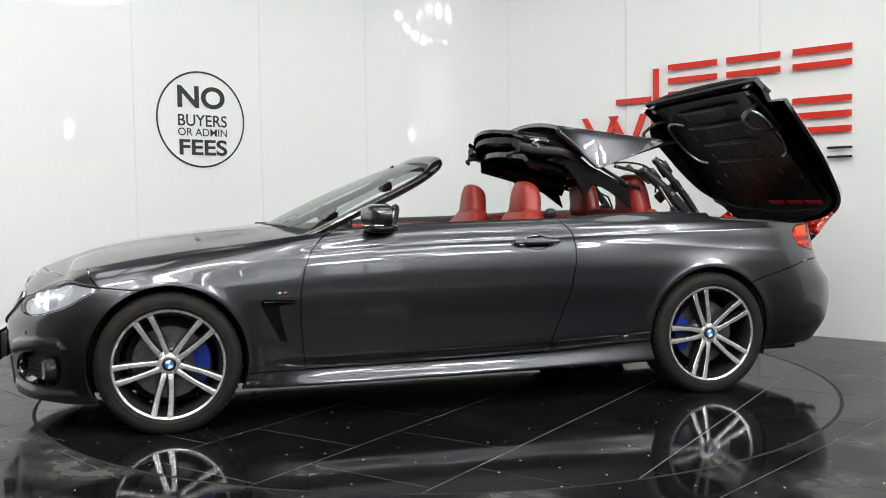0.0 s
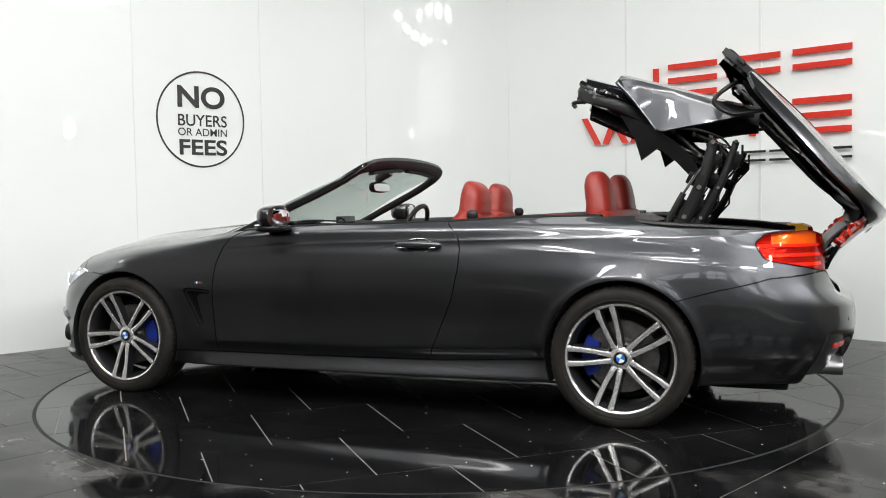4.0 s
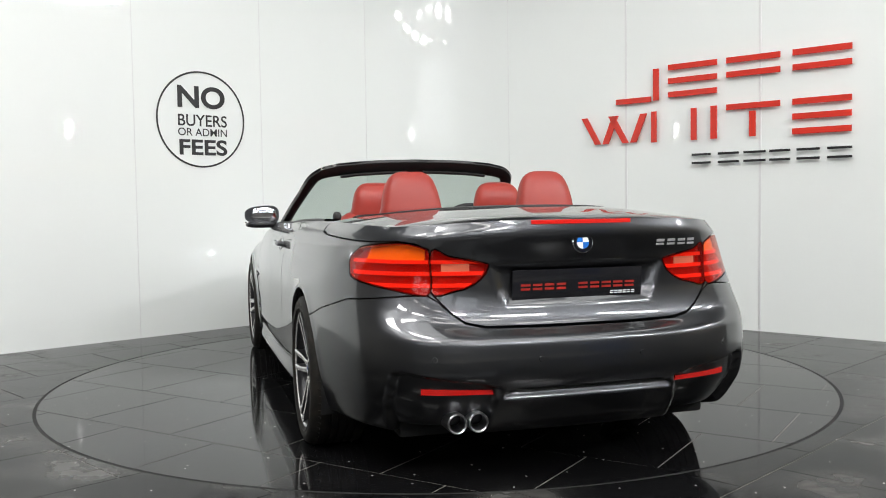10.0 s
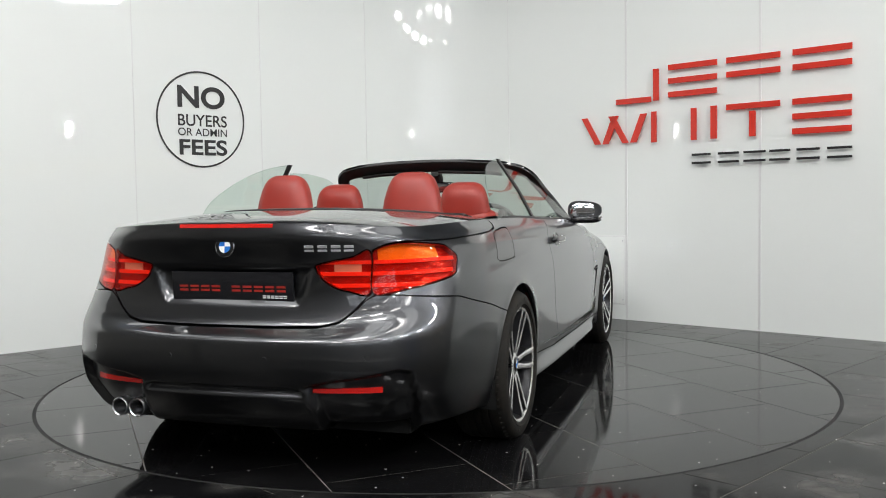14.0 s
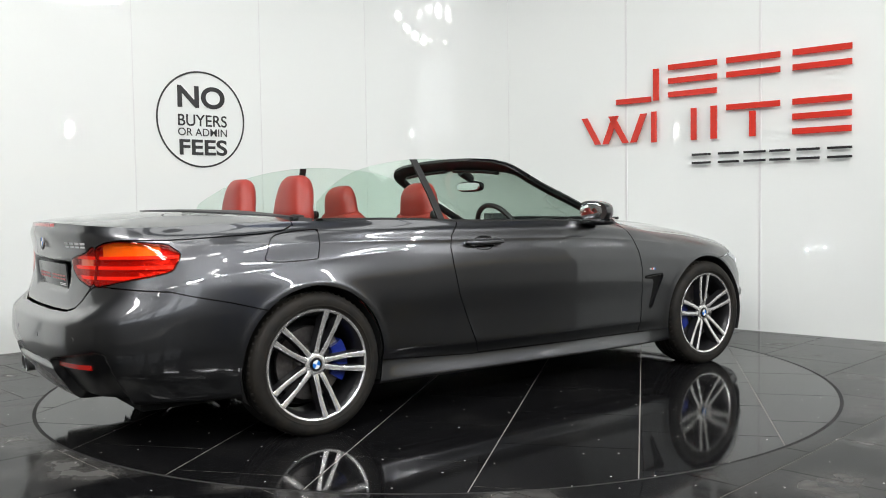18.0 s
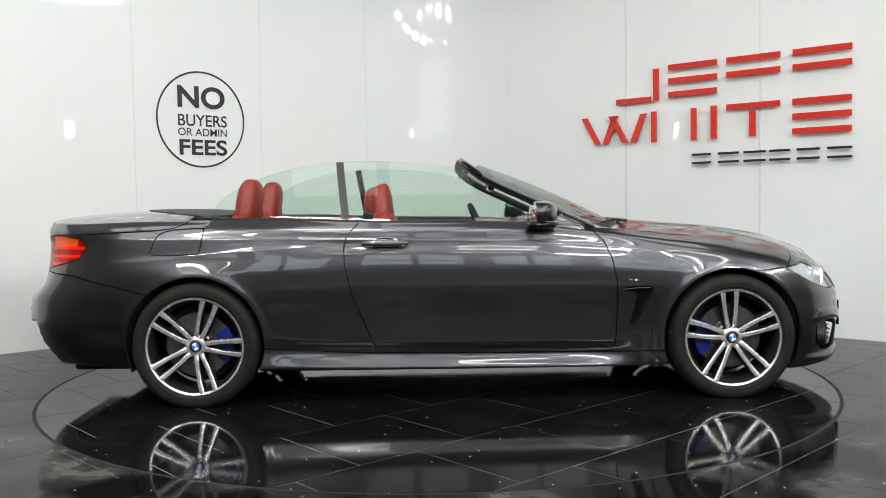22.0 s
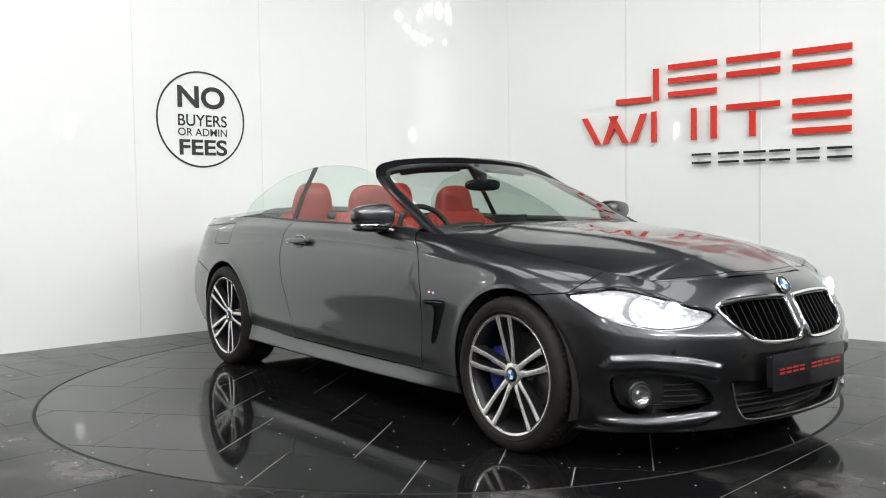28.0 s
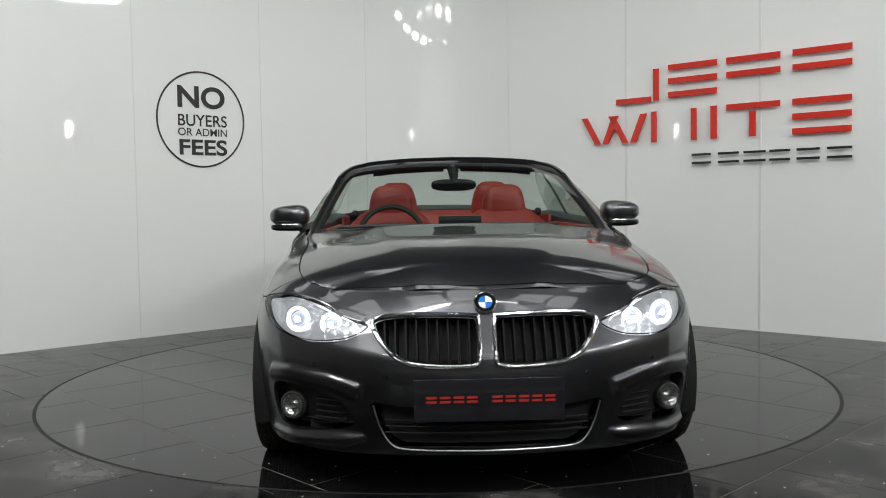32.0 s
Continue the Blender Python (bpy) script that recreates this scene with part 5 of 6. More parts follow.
# ---------------------------------------------------------------- wheels
def wheel(x, y, sd, turn, width, front):
    """Alloy wheel with five twin spokes, its outer face towards +y before it is set on its side of the car."""
    m = Matrix.Translation((x, sd * y, .322)) @ (Matrix.Identity(4) if sd > 0 else Matrix.Rotation(math.pi, 4, "Z"))
    R, rim_r, w = .3305, .253, width
    barrel = [(.232, -w), (.226, -w * .5), (.222, -.05), (.232, -.02), (.2405, -.006), (.2455, -.001), (.2535, .001), (.2560, -.004), (.2545, -.012)]
    ob = part("wheel", lathe(barrel, 72), M_RIMDARK, CAR, "two-tone alloy wheel with five twin spokes", m=m)
    part("rim_lip", lathe([(.2435, -.002), (.2475, .002), (.2535, .0035), (.2570, -.001)], 72), M_RIM, ob, "machined bright rim lip", m=m)
    # tyre with rounded shoulders and a grooved tread
    sw = w * 1.04
    prof = [(.2535, -.004), (.262, .006), (.280, .013), (.300, .012), (.316, .004), (.325, -.010), (.3295, -.028), (R, -.045)]
    for g in np.linspace(-.070, -sw + .06, 4):
        prof += [(R, g + .006), (R - .007, g + .004), (R - .007, g - .004), (R, g - .006)]
    prof += [(R, -sw + .045), (.3295, -sw + .03), (.322, -sw + .01), (.300, -sw - .008), (.262, -sw), (.240, -sw + .01)]
    part("tyre", lathe(prof, 96), M_TYRE, ob, "black low-profile tyre", m=m)
    part("tyre_rim_guard", lathe([(.268, .0095), (.2695, .0125), (.274, .0130), (.2755, .0118)], 72), M_TYRE, ob, m=m)
    for k in range(10):
        a = radians(36 * k + (8 if k % 2 else 0))
        q = Matrix.Rotation(a, 4, "Y") @ Matrix.Translation((.292, .0127, 0))
        part("sidewall_mark", box(.012, .0012, .040 if k % 2 else .022, bevel=.0004), M_TYRE, ob, m=m @ q)
    cuts = bmesh.new()
    for k in range(64):
        a = 2 * math.pi * k / 64
        q = Matrix.Rotation(a, 4, "Y") @ Matrix.Translation((.3196, -.018, 0)) @ Matrix.Rotation(radians(38), 4, "Z")
        own = bmesh.new()
        bmesh.ops.create_cube(own, size=1, matrix=q @ Matrix.Diagonal((.0145, .030, .010, 1)))
        join(cuts, own)
    tagged(part("tread_block", cuts, M_TYRE, ob, smooth=False, m=m), kind="stuff")
    # spokes: a flat bright face over a dark body, two to a pair
    for k in range(5):
        for tw in (-1, 1):
            a0 = radians(turn + 72 * k)
            face, body = bmesh.new(), bmesh.new()
            n = 13
            rows, low = [], []
            for j in range(n):
                t = j / (n - 1)
                r = .046 + (.243 - .046) * t
                off = tw * (.0135 + .0225 * t + .004 * math.sin(math.pi * t))
                half = .0105 + .0025 * (1 - t) - .0030 * math.sin(math.pi * t) + .0035 * t
                yy_ = -.026 + .030 * t ** .7 - .004 * math.sin(math.pi * t)
                d, e = Vector((-math.cos(a0), 0, math.sin(a0))), Vector((math.sin(a0), 0, math.cos(a0)))
                c = d * r + e * off
                rows.append([c + e * s * half + Vector((0, yy_ + (0 if abs(s) == 1 else .0012), 0)) for s in (-1, -.8, .8, 1)])
                low.append((c, e, half, yy_))
            fv = [[face.verts.new(p) for p in r] for r in rows]
            for r0, r1 in zip(fv, fv[1:]):
                for i in range(3):
                    face.faces.new((r0[i], r0[i + 1], r1[i + 1], r1[i]))
            bv = [[body.verts.new(c + e * s * (hf + ex) + Vector((0, y_ + dy, 0))) for s, ex, dy in ((-1, 0, -.001), (-1, .005, -.045), (1, .005, -.045), (1, 0, -.001))] for c, e, hf, y_ in low]
            for r0, r1 in zip(bv, bv[1:]):
                for i in range(3):
                    body.faces.new((r0[i], r0[i + 1], r1[i + 1], r1[i]))
            for b in (face, body):
                bmesh.ops.recalc_face_normals(b, faces=b.faces[:])
            if sum(f.normal.y for f in face.faces) < 0:
                bmesh.ops.reverse_faces(face, faces=face.faces[:])
            part("spoke", body, M_RIMDARK, ob, m=m)
            part("spoke_face", face, M_RIM, ob, "machined bright spoke face", m=m)
    part("hub", lathe([(0, -.022), (.034, -.022), (.050, -.026), (.060, -.034), (.064, -.06), (.07, -.09)], 40), M_RIM, ob, m=m)
    for k in range(5):
        a = radians(turn + 36 + 72 * k)
        part("wheel_bolt", lathe([(0, 0), (.008, 0), (.0095, -.004), (.0095, -.02)], 12), M_GLOSSBLACK, ob, m=m @ Matrix.Translation((-.056 * math.cos(a), -.028, .056 * math.sin(a))))
    part("centre_cap", lathe([(0, -.0165), (.027, -.0165), (.0315, -.019), (.032, -.026)], 32), M_GLOSSBLACK, ob, "round wheel centre cap", m=m)
    for q in range(4):
        bm = bmesh.new()
        c = bm.verts.new((0, -.0155, 0))
        ring = [bm.verts.new((.020 * math.cos(t), -.0155, .020 * math.sin(t))) for t in (math.pi / 2 * (q + j / 8) + .4 for j in range(9))]
        for a, b in zip(ring, ring[1:]):
            bm.faces.new((b, a, c))
        part("cap_quarter", bm, M_BADGE_BLUE if q % 2 else M_BADGE_WHITE, ob, smooth=False, m=m)
    part("brake_disc", lathe([(.05, -.075), (.085, -.075), (.088, -.085), (.168, -.085), (.170, -.088), (.170, -.105), (.06, -.105)], 64), M_DISC, ob, "steel brake disc", m=m)
    # caliper on the rear side of front wheels and the front side of rear wheels
    if sd > 0:
        ca = 0 if front else 180
    else:
        ca = 180 if front else 0
    cal = bmesh.new()
    rings = []
    for j in range(13):
        a = radians(ca - 32 + 64 * j / 12)
        taper = 1 - .35 * (abs(j - 6) / 6) ** 3
        rings.append([cal.verts.new((-rr * math.cos(a), yy_, rr * math.sin(a))) for rr, yy_ in ((.112 + .02 * (1 - taper), -.062), (.150, -.054), (.186 * (.94 + .06 * taper), -.060), (.190 * (.94 + .06 * taper), -.118), (.112, -.118))])
    for r0, r1 in zip(rings, rings[1:]):
        for i in range(5):
            cal.faces.new((r0[i], r0[(i + 1) % 5], r1[(i + 1) % 5], r1[i]))
    cal.faces.new(rings[0]), cal.faces.new(rings[-1][::-1])
    bmesh.ops.recalc_face_normals(cal, faces=cal.faces[:])
    part("brake_caliper", cal, M_BLUE, ob, "blue painted brake caliper", m=m)
    part("hub_carrier", lathe([(0, -.14), (.20, -.15), (.218, -w)], 32), M_UNDER, ob, m=m)
    return ob


wheel(1.405, .892, 1, 117, .205, True)
wheel(1.405, .892, -1, 95, .205, True)
wheel(-1.405, .906, 1, 107, .225, False)
wheel(-1.405, .906, -1, 70, .225, False)


# ---------------------------------------------------------------- windscreen and its frame
PILLAR = [(.80, .742, .885), (.70, .735, .922), (.55, .712, .992), (.40, .688, 1.062), (.25, .660, 1.130), (.14, .632, 1.188), (.088, .604, 1.223), (.068, .555, 1.243), (.060, .45, 1.258), (.060, .25, 1.273), (.062, 0, 1.279)]
half = [Vector(p) for p in smooth_line(PILLAR, 5)]
loop = half + [Vector((p.x, -p.y, p.z)) for p in half[-2::-1]]


def beam(path, prof, name, material, parent, label=""):
    """Sweeps a section (inward across the opening, out of the glass plane) along the windscreen's edge."""
    bm = bmesh.new()
    rings = []
    n = len(path)
    for i, p in enumerate(path):
        d = (path[min(i + 1, n - 1)] - path[max(i - 1, 0)]).normalized()
        glass_n = Vector((.52, 0, .85)) if abs(p.y) < .5 else Vector((.47, math.copysign(.35, p.y), .81))
        glass_n = (glass_n - d * glass_n.dot(d)).normalized()
        inw = glass_n.cross(d).normalized()
        if inw.dot(Vector((.35, 0, 1.08)) - p) < 0:
            inw = -inw
        wide = 1.0 + 1.0 * min(1, max(0, (.66 - abs(p.y)) / .10)) if p.z > 1.14 else 1.0
        rings.append([bm.verts.new(p + inw * a * (wide if a < 0 else 1) + glass_n * b) for a, b in prof])
    k = len(prof)
    for r0, r1 in zip(rings, rings[1:]):
        for i in range(k):
            bm.faces.new((r0[i], r0[(i + 1) % k], r1[(i + 1) % k], r1[i]))
    bm.faces.new(rings[0]), bm.faces.new(rings[-1])
    bmesh.ops.recalc_face_normals(bm, faces=bm.faces[:])
    return part(name, bm, material, parent, label)


WFRAME = beam(loop, [(-.036, -.016), (-.036, -.004), (-.028, .006), (.010, .006), (.022, -.002), (.024, -.014), (.014, -.030), (-.012, -.034)], "windscreen_frame", M_BLACKTRIM, CAR, "black padded windscreen frame")
SKIN_SECTION = [(-.036, -.010), (-.037, .003), (-.030, .010), (-.004, .010), (.002, .007)]
low_end = [i for i, p in enumerate(half) if p.z < 1.20][-1]
for cover in (half[:low_end + 1], loop[-low_end - 1:]):
    beam(cover, SKIN_SECTION, "pillar_cover", M_PAINT, WFRAME, "grey painted screen pillar skin")
beam(loop[low_end:len(loop) - low_end], SKIN_SECTION, "header_cover", M_GLOSSBLACK, WFRAME, "black screen header skin")
bm = bmesh.new()
for sd in (1, -1):
    tube([(.035, sd * y, z) for y, z in ((.05, 1.243), (.18, 1.239), (.34, 1.231), (.46, 1.218))], .020, 8, bm=bm, flat=.5)
part("sun_visor", bm, M_BLACKTRIM, WFRAME, "folded black sun visors")
G = np.zeros((22, 40, 3))
for i in range(22):
    t = i / 21
    for j in range(40):
        u = -1 + 2 * j / 39
        bx = .70 + .185 * (1 - abs(u) ** 2.2)
        bz = .925 + .020 * (1 - u * u)
        tx = .085 + .035 * (1 - u * u)
        tz = 1.219 + .056 * (1 - abs(u) ** 2.5)
        y = u * ((1 - t) * .728 + t * .60)
        bow = math.sin(math.pi * t) * .012
        G[i, j] = ((1 - t) * bx + t * tx + bow, y, (1 - t) * bz + t * tz + bow)
g = grid_sheet(G)
ws = mesh_object("windscreen_glass", g.v, g.f, M_SCREENGLASS, CAR, "clear windscreen glass", True)
ws.visible_shadow = False
# cowl and wipers
cow = bmesh.new()
rows = []
for u in np.linspace(-1, 1, 25):
    rows.append([cow.verts.new((x, u * .715, z)) for x, z in ((.80 + .13 * (1 - u * u), .900 + .028 * (1 - u * u)), (.73 + .175 * (1 - abs(u) ** 2.2), .905 + .020 * (1 - u * u)), (.66 + .17 * (1 - abs(u) ** 2.2), .910 + .02 * (1 - u * u)))])
for r0, r1 in zip(rows, rows[1:]):
    for i in range(2):
        cow.faces.new((r0[i], r0[i + 1], r1[i + 1], r1[i]))
bmesh.ops.recalc_face_normals(cow, faces=cow.faces[:])
part("cowl_panel", cow, M_BLACKTRIM, CAR, "black cowl panel")
for y0, y1 in ((-.10, .50), (-.62, .02)):
    w_ = bmesh.new()
    tube([(.905, y0 + .02, .938), (.885, y0 + (y1 - y0) * .5, .944), (.82, y1 - .03, .938)], [.009, .007, .005], 8, bm=w_)
    tube([(.875 - .10 * abs(u) ** 2, y0 + (y1 - y0) * (u + 1) / 2, .944 - .012 * u * u) for u in np.linspace(-1, 1, 9)], .006, 6, bm=w_)
    part("wiper", w_, M_BLACKTRIM, CAR, "black windscreen wiper")

# ---------------------------------------------------------------- cabin
tub = bmesh.new()
box(2.1, 1.40, .03, (-.30, 0, .34), bm=tub)
box(.03, 1.40, .55, (.76, 0, .60), bm=tub)
box(.03, 1.40, .60, (-1.34, 0, .63), bm=tub)
part("cabin_tub", tub, M_DASH, CAR, "black carpeted cabin floor", smooth=False)
dash = bmesh.new()
rows = []
for u in np.linspace(-1, 1, 33):
    y = u * .69
    hood_ = .030 * math.exp(-((y + .36) / .17) ** 2)
    rows.append([dash.verts.new((x - .05 * abs(u) ** 3, y, z)) for x, z in ((.86, .885), (.70, .915 + hood_ * .3), (.50, .918 + hood_), (.40, .905 + hood_), (.365, .870 + hood_ * .4), (.38, .78), (.42, .62))])
for r0, r1 in zip(rows, rows[1:]):
    for i in range(6):
        dash.faces.new((r0[i], r0[i + 1], r1[i + 1], r1[i]))
bmesh.ops.recalc_face_normals(dash, faces=dash.faces[:])
DASH = part("dashboard", dash, M_DASH, CAR, "black dashboard")
part("display_screen", box(.014, .235, .092, (.42, .02, .932), .006), M_SCREEN, DASH, "dark free-standing display screen")
part("trim_strip", box(.006, 1.2, .016, (.362, 0, .80), .003), M_GREY_TRIM, DASH)
sw = Matrix.Translation((.13, -.36, .865)) @ Matrix.Rotation(radians(-24), 4, "Y")
rimw = bmesh.new()
tube([(0, .182 * math.cos(a), .182 * math.sin(a)) for a in np.linspace(0, 2 * math.pi, 49)[:-1]], .0155, 10, True, bm=rimw)
STEER = part("steering_wheel", rimw, M_DASH, CAR, "black leather steering wheel", m=sw)
part("steering_hub", blob(.03, .075, .06, (.015, 0, 0), 2.5), M_DASH, STEER, m=sw)
for a in (0, math.pi, -math.pi / 2):
    part("steering_spoke", tube([(.01, .05 * math.cos(a), .05 * math.sin(a)), (.0, .175 * math.cos(a), .175 * math.sin(a))], .016, 8, flat=1), M_GREY_TRIM, STEER, m=sw)
part("steering_column", tube([(.14, -.36, .86), (.42, -.36, .80)], .035, 10), M_DASH, DASH)
RVM = part("rear_view_mirror", blob(.020, .128, .034, (.20, 0, 1.150), 3.0), M_GLOSSBLACK, CAR, "black rear-view mirror")
part("mirror_face", blob(.003, .118, .027, (.178, 0, 1.150), 3.4), M_MIRROR, RVM, "mirror glass")
part("mirror_stalk", tube([(.205, 0, 1.165), (.20, 0, 1.20), (.13, 0, 1.247)], [.018, .026, .034], 10), M_BLACKTRIM, RVM)


def shaped(rows_, n=20):
    """A closed upholstery body from sections (x, z, half depth, half width, squareness), bottom to top."""
    bm = bmesh.new()
    rings = []
    for x, y, z, hx, hy, lean in rows_:
        ring = []
        for k in range(n):
            a = 2 * math.pi * k / n
            c, s = math.cos(a), math.sin(a)
            q = (abs(c) ** 3 + abs(s) ** 3) ** (-1 / 3)
            ring.append(bm.verts.new((x + hx * c * q, y + hy * s * q, z + lean * c * q)))
        rings.append(ring)
    for r0, r1 in zip(rings, rings[1:]):
        for k in range(n):
            bm.faces.new((r0[k], r0[(k + 1) % n], r1[(k + 1) % n], r1[k]))
    bm.faces.new(rings[0][::-1]), bm.faces.new(rings[-1])
    bmesh.ops.recalc_face_normals(bm, faces=bm.faces[:])
    bmesh.ops.subdivide_edges(bm, edges=bm.edges[:], cuts=1, use_grid_fill=True, smooth=0.6)
    return bm


def front_seat(y, dx):
    m = Matrix.Translation((dx, y, 0))
    st = part("front_seat", shaped([(-.05, 0, .40, .27, .25, 0), (-.04, 0, .50, .28, .26, -.01), (-.05, 0, .55, .26, .25, -.015), (-.06, 0, .565, .16, .18, -.01)]), M_LEATHER, CAR, "red leather front seat with integral headrest", m=m)
    part("seat_backrest", shaped([(-.30, 0, .50, .09, .23, .02), (-.38, 0, .66, .085, .255, .02), (-.46, 0, .82, .080, .26, .02), (-.515, 0, .92, .075, .245, .02), (-.54, 0, .975, .068, .20, .018), (-.55, 0, 1.00, .055, .15, .015)]), M_LEATHER, st, m=m)
    part("seat_headrest", shaped([(-.535, 0, .955, .058, .150, .012), (-.540, 0, 1.02, .066, .142, .014), (-.545, 0, 1.08, .064, .132, .016), (-.548, 0, 1.12, .056, .118, .016), (-.545, 0, 1.145, .043, .098, .012), (-.540, 0, 1.160, .022, .06, .006)]), M_LEATHER, st, "red leather headrest", m=m)
    for sg in (1, -1):
        part("seat_bolster", shaped([(-.26, sg * .22, .52, .07, .045, 0), (-.34, sg * .245, .68, .075, .045, 0), (-.43, sg * .25, .84, .07, .042, 0), (-.49, sg * .225, .92, .055, .035, 0), (-.52, sg * .19, .955, .03, .02, 0)], 14), M_LEATHER, st, m=m)
    part("seat_back_shell", shaped([(-.40, 0, .52, .05, .22, 0), (-.50, 0, .74, .05, .245, 0), (-.585, 0, .90, .045, .225, 0), (-.60, 0, .95, .03, .19, 0)], 16), M_DASH, st, "black seat back shell", m=m)
    part("belt_guide", blob(.030, .022, .026, (-.60, math.copysign(.235, y), .985), 2.6), M_BLACKTRIM, st, "black belt guide", m=m)
    part("seat_seam", tube([Vector((-.475 - .018 * (z - .98) / .1, s_, z)) for z in (.99, 1.04, 1.09) for s_ in (.075,)], .002, 6), M_LEATHER_SEAM, st, m=m)


front_seat(.365, 0.0)
front_seat(-.365, 0.085)
bench = part("rear_seat", shaped([(-.98, 0, .42, .24, .58, 0), (-.98, 0, .54, .25, .60, 0), (-.99, 0, .58, .22, .56, 0)], 24), M_LEATHER, CAR, "red leather rear bench seat")
part("seat_backrest", shaped([(-1.15, 0, .55, .09, .58, 0), (-1.21, 0, .80, .08, .60, 0), (-1.25, 0, .96, .07, .58, 0), (-1.26, 0, .995, .05, .52, 0)], 24), M_LEATHER, bench)
for y in (.352, -.335):
    part("seat_headrest", shaped([(-1.225, y, .955, .058, .150, 0), (-1.222, y, 1.03, .066, .146, 0), (-1.212, y, 1.10, .066, .132, 0), (-1.205, y, 1.155, .058, .112, 0), (-1.202, y, 1.185, .042, .088, 0), (-1.202, y, 1.200, .02, .05, 0)]), M_LEATHER, bench, "red leather rear headrest")
# red inner side trim and the black shelf round the rear seats
for sd in (1, -1):
    part("side_trim", box(.62, .02, .16, (-.98, sd * .69, .885), .008), M_LEATHER, CAR, "red leather side trim")
    part("door_trim", box(1.15, .03, .18, (-.02, sd * .70, .83), .01), M_LEATHER, CAR, "red leather door trim")
shelf = bmesh.new()
rows = []
for u in np.linspace(-1, 1, 21):
    rows.append([shelf.verts.new((x, u * .70, z)) for x, z in ((-1.30, .945), (-1.285, .968), (-1.36, .962), (-1.44, .93))])
for r0, r1 in zip(rows, rows[1:]):
    for i in range(3):
        shelf.faces.new((r0[i], r0[i + 1], r1[i + 1], r1[i]))
bmesh.ops.recalc_face_normals(shelf, faces=shelf.faces[:])
part("parcel_shelf", shelf, M_BLACKTRIM, CAR, "black shelf behind the rear seats")


# ---------------------------------------------------------------- side windows that rise
def glass_y(z):
    return .800 - .50 * (z - .95) - .12 * max(0, z - 1.1)


def side_glass(name, pts, sd, material, label, thick=.0045):
    """A curved pane from an outline in (x, z)."""
    poly = np.array([(x, z) for x, z in pts])
    xs, zs = np.arange(poly[:, 0].min() - .02, poly[:, 0].max() + .03, .012), np.arange(poly[:, 1].min() - .01, poly[:, 1].max() + .02, .010)
    P = np.array([[(x, glass_y(z), z) for z in zs] for x in xs[::-1]])
    sh = grid_sheet(P)
    sh = sh.clip(polygon_distance(sh.v[:, [0, 2]], poly))
    ob = panel(name, sh, material, CAR, label, side=sd, thick=thick)
    ob.visible_shadow = False
    return ob


TOP = smooth_line([(-1.335, .93), (-1.318, 1.030), (-1.285, 1.081), (-1.138, 1.173), (-.945, 1.239), (-.69, 1.278), (-.50, 1.283), (-.314, 1.275), (-.10, 1.250), (.04, 1.216)], 5)
QUARTER = [tuple(p) for p in TOP if p[0] < -.665] + [(-.664, 1.280), (-.612, .90), (-1.33, .90)]
DOORGLASS = [(-.660, 1.281)] + [tuple(p) for p in TOP if p[0] > -.65] + [(.14, 1.166), (.30, 1.092), (.50, .995), (.62, .935), (.64, .90), (-.608, .90)]
GLASS = {}
for sd in (1, -1):
    q = side_glass("quarter_glass", QUARTER, sd, M_SIDEGLASS, "raised green-tinted rear side window")
    d = side_glass("door_glass", DOORGLASS, sd, M_SIDEGLASS, "raised green-tinted door window")
    bm = bmesh.new()
    rows = []
    for z in np.linspace(.90, 1.279, 14):
        x = -.612 - .052 * (z - .90) / .38
        y = glass_y(z)
        rows.append([bm.verts.new((x + dx, sd * (y + dy), z)) for dx, dy in ((-.020, -.004), (-.020, .007), (.020, .007), (.020, -.004))])
    for r0, r1 in zip(rows, rows[1:]):
        for i in range(4):
            bm.faces.new((r0[i], r0[(i + 1) % 4], r1[(i + 1) % 4], r1[i]))
    bmesh.ops.recalc_face_normals(bm, faces=bm.faces[:])
    part("glass_seal", bm, M_BLACKTRIM, q, "black upright glass seal")
    GLASS[sd] = (q, d)


# ---------------------------------------------------------------- folding hard top, stacked, in its own space: x forward, origin at the top panel's front left corner line
def roof_shell(x0, x1, hw0, hw1, crown, drop, zoff, name, material, parent, label, thick=.03, bow=0.0, soft=.86, slope=0.0, power=1.6):
    P = np.zeros((30, 40, 3))
    for i in range(30):
        t = i / 29
        x = x0 + (x1 - x0) * t
        hw = hw0 + (hw1 - hw0) * t
        for j in range(40):
            u = j / 39
            y = hw * (1 - u)
            edge = max(0, (y / hw - soft) / (1 - soft))
            P[i, j] = (x - bow * (1 - t) * (y / hw) ** 2, y, zoff + slope * (x - x0) + crown * (1 - (y / hw) ** 2) - drop(t) * edge ** power)
    return panel(name, grid_sheet(P), material, parent, label, both=True, thick=thick)


def along(pts, sd, n=5):
    return [Vector((x, sd * y, z)) for x, y, z in smooth_line(pts, n)]


def pin(parent, x, y, z, r=.014, w=.02):
    return part("link_pivot", lathe([(0, -w), (r * .8, -w), (r, -w * .6), (r, w * .6), (r * .8, w), (0, w)], 14, "y", m=Matrix.Translation((x, y, z))), M_STEEL_DARK, parent)


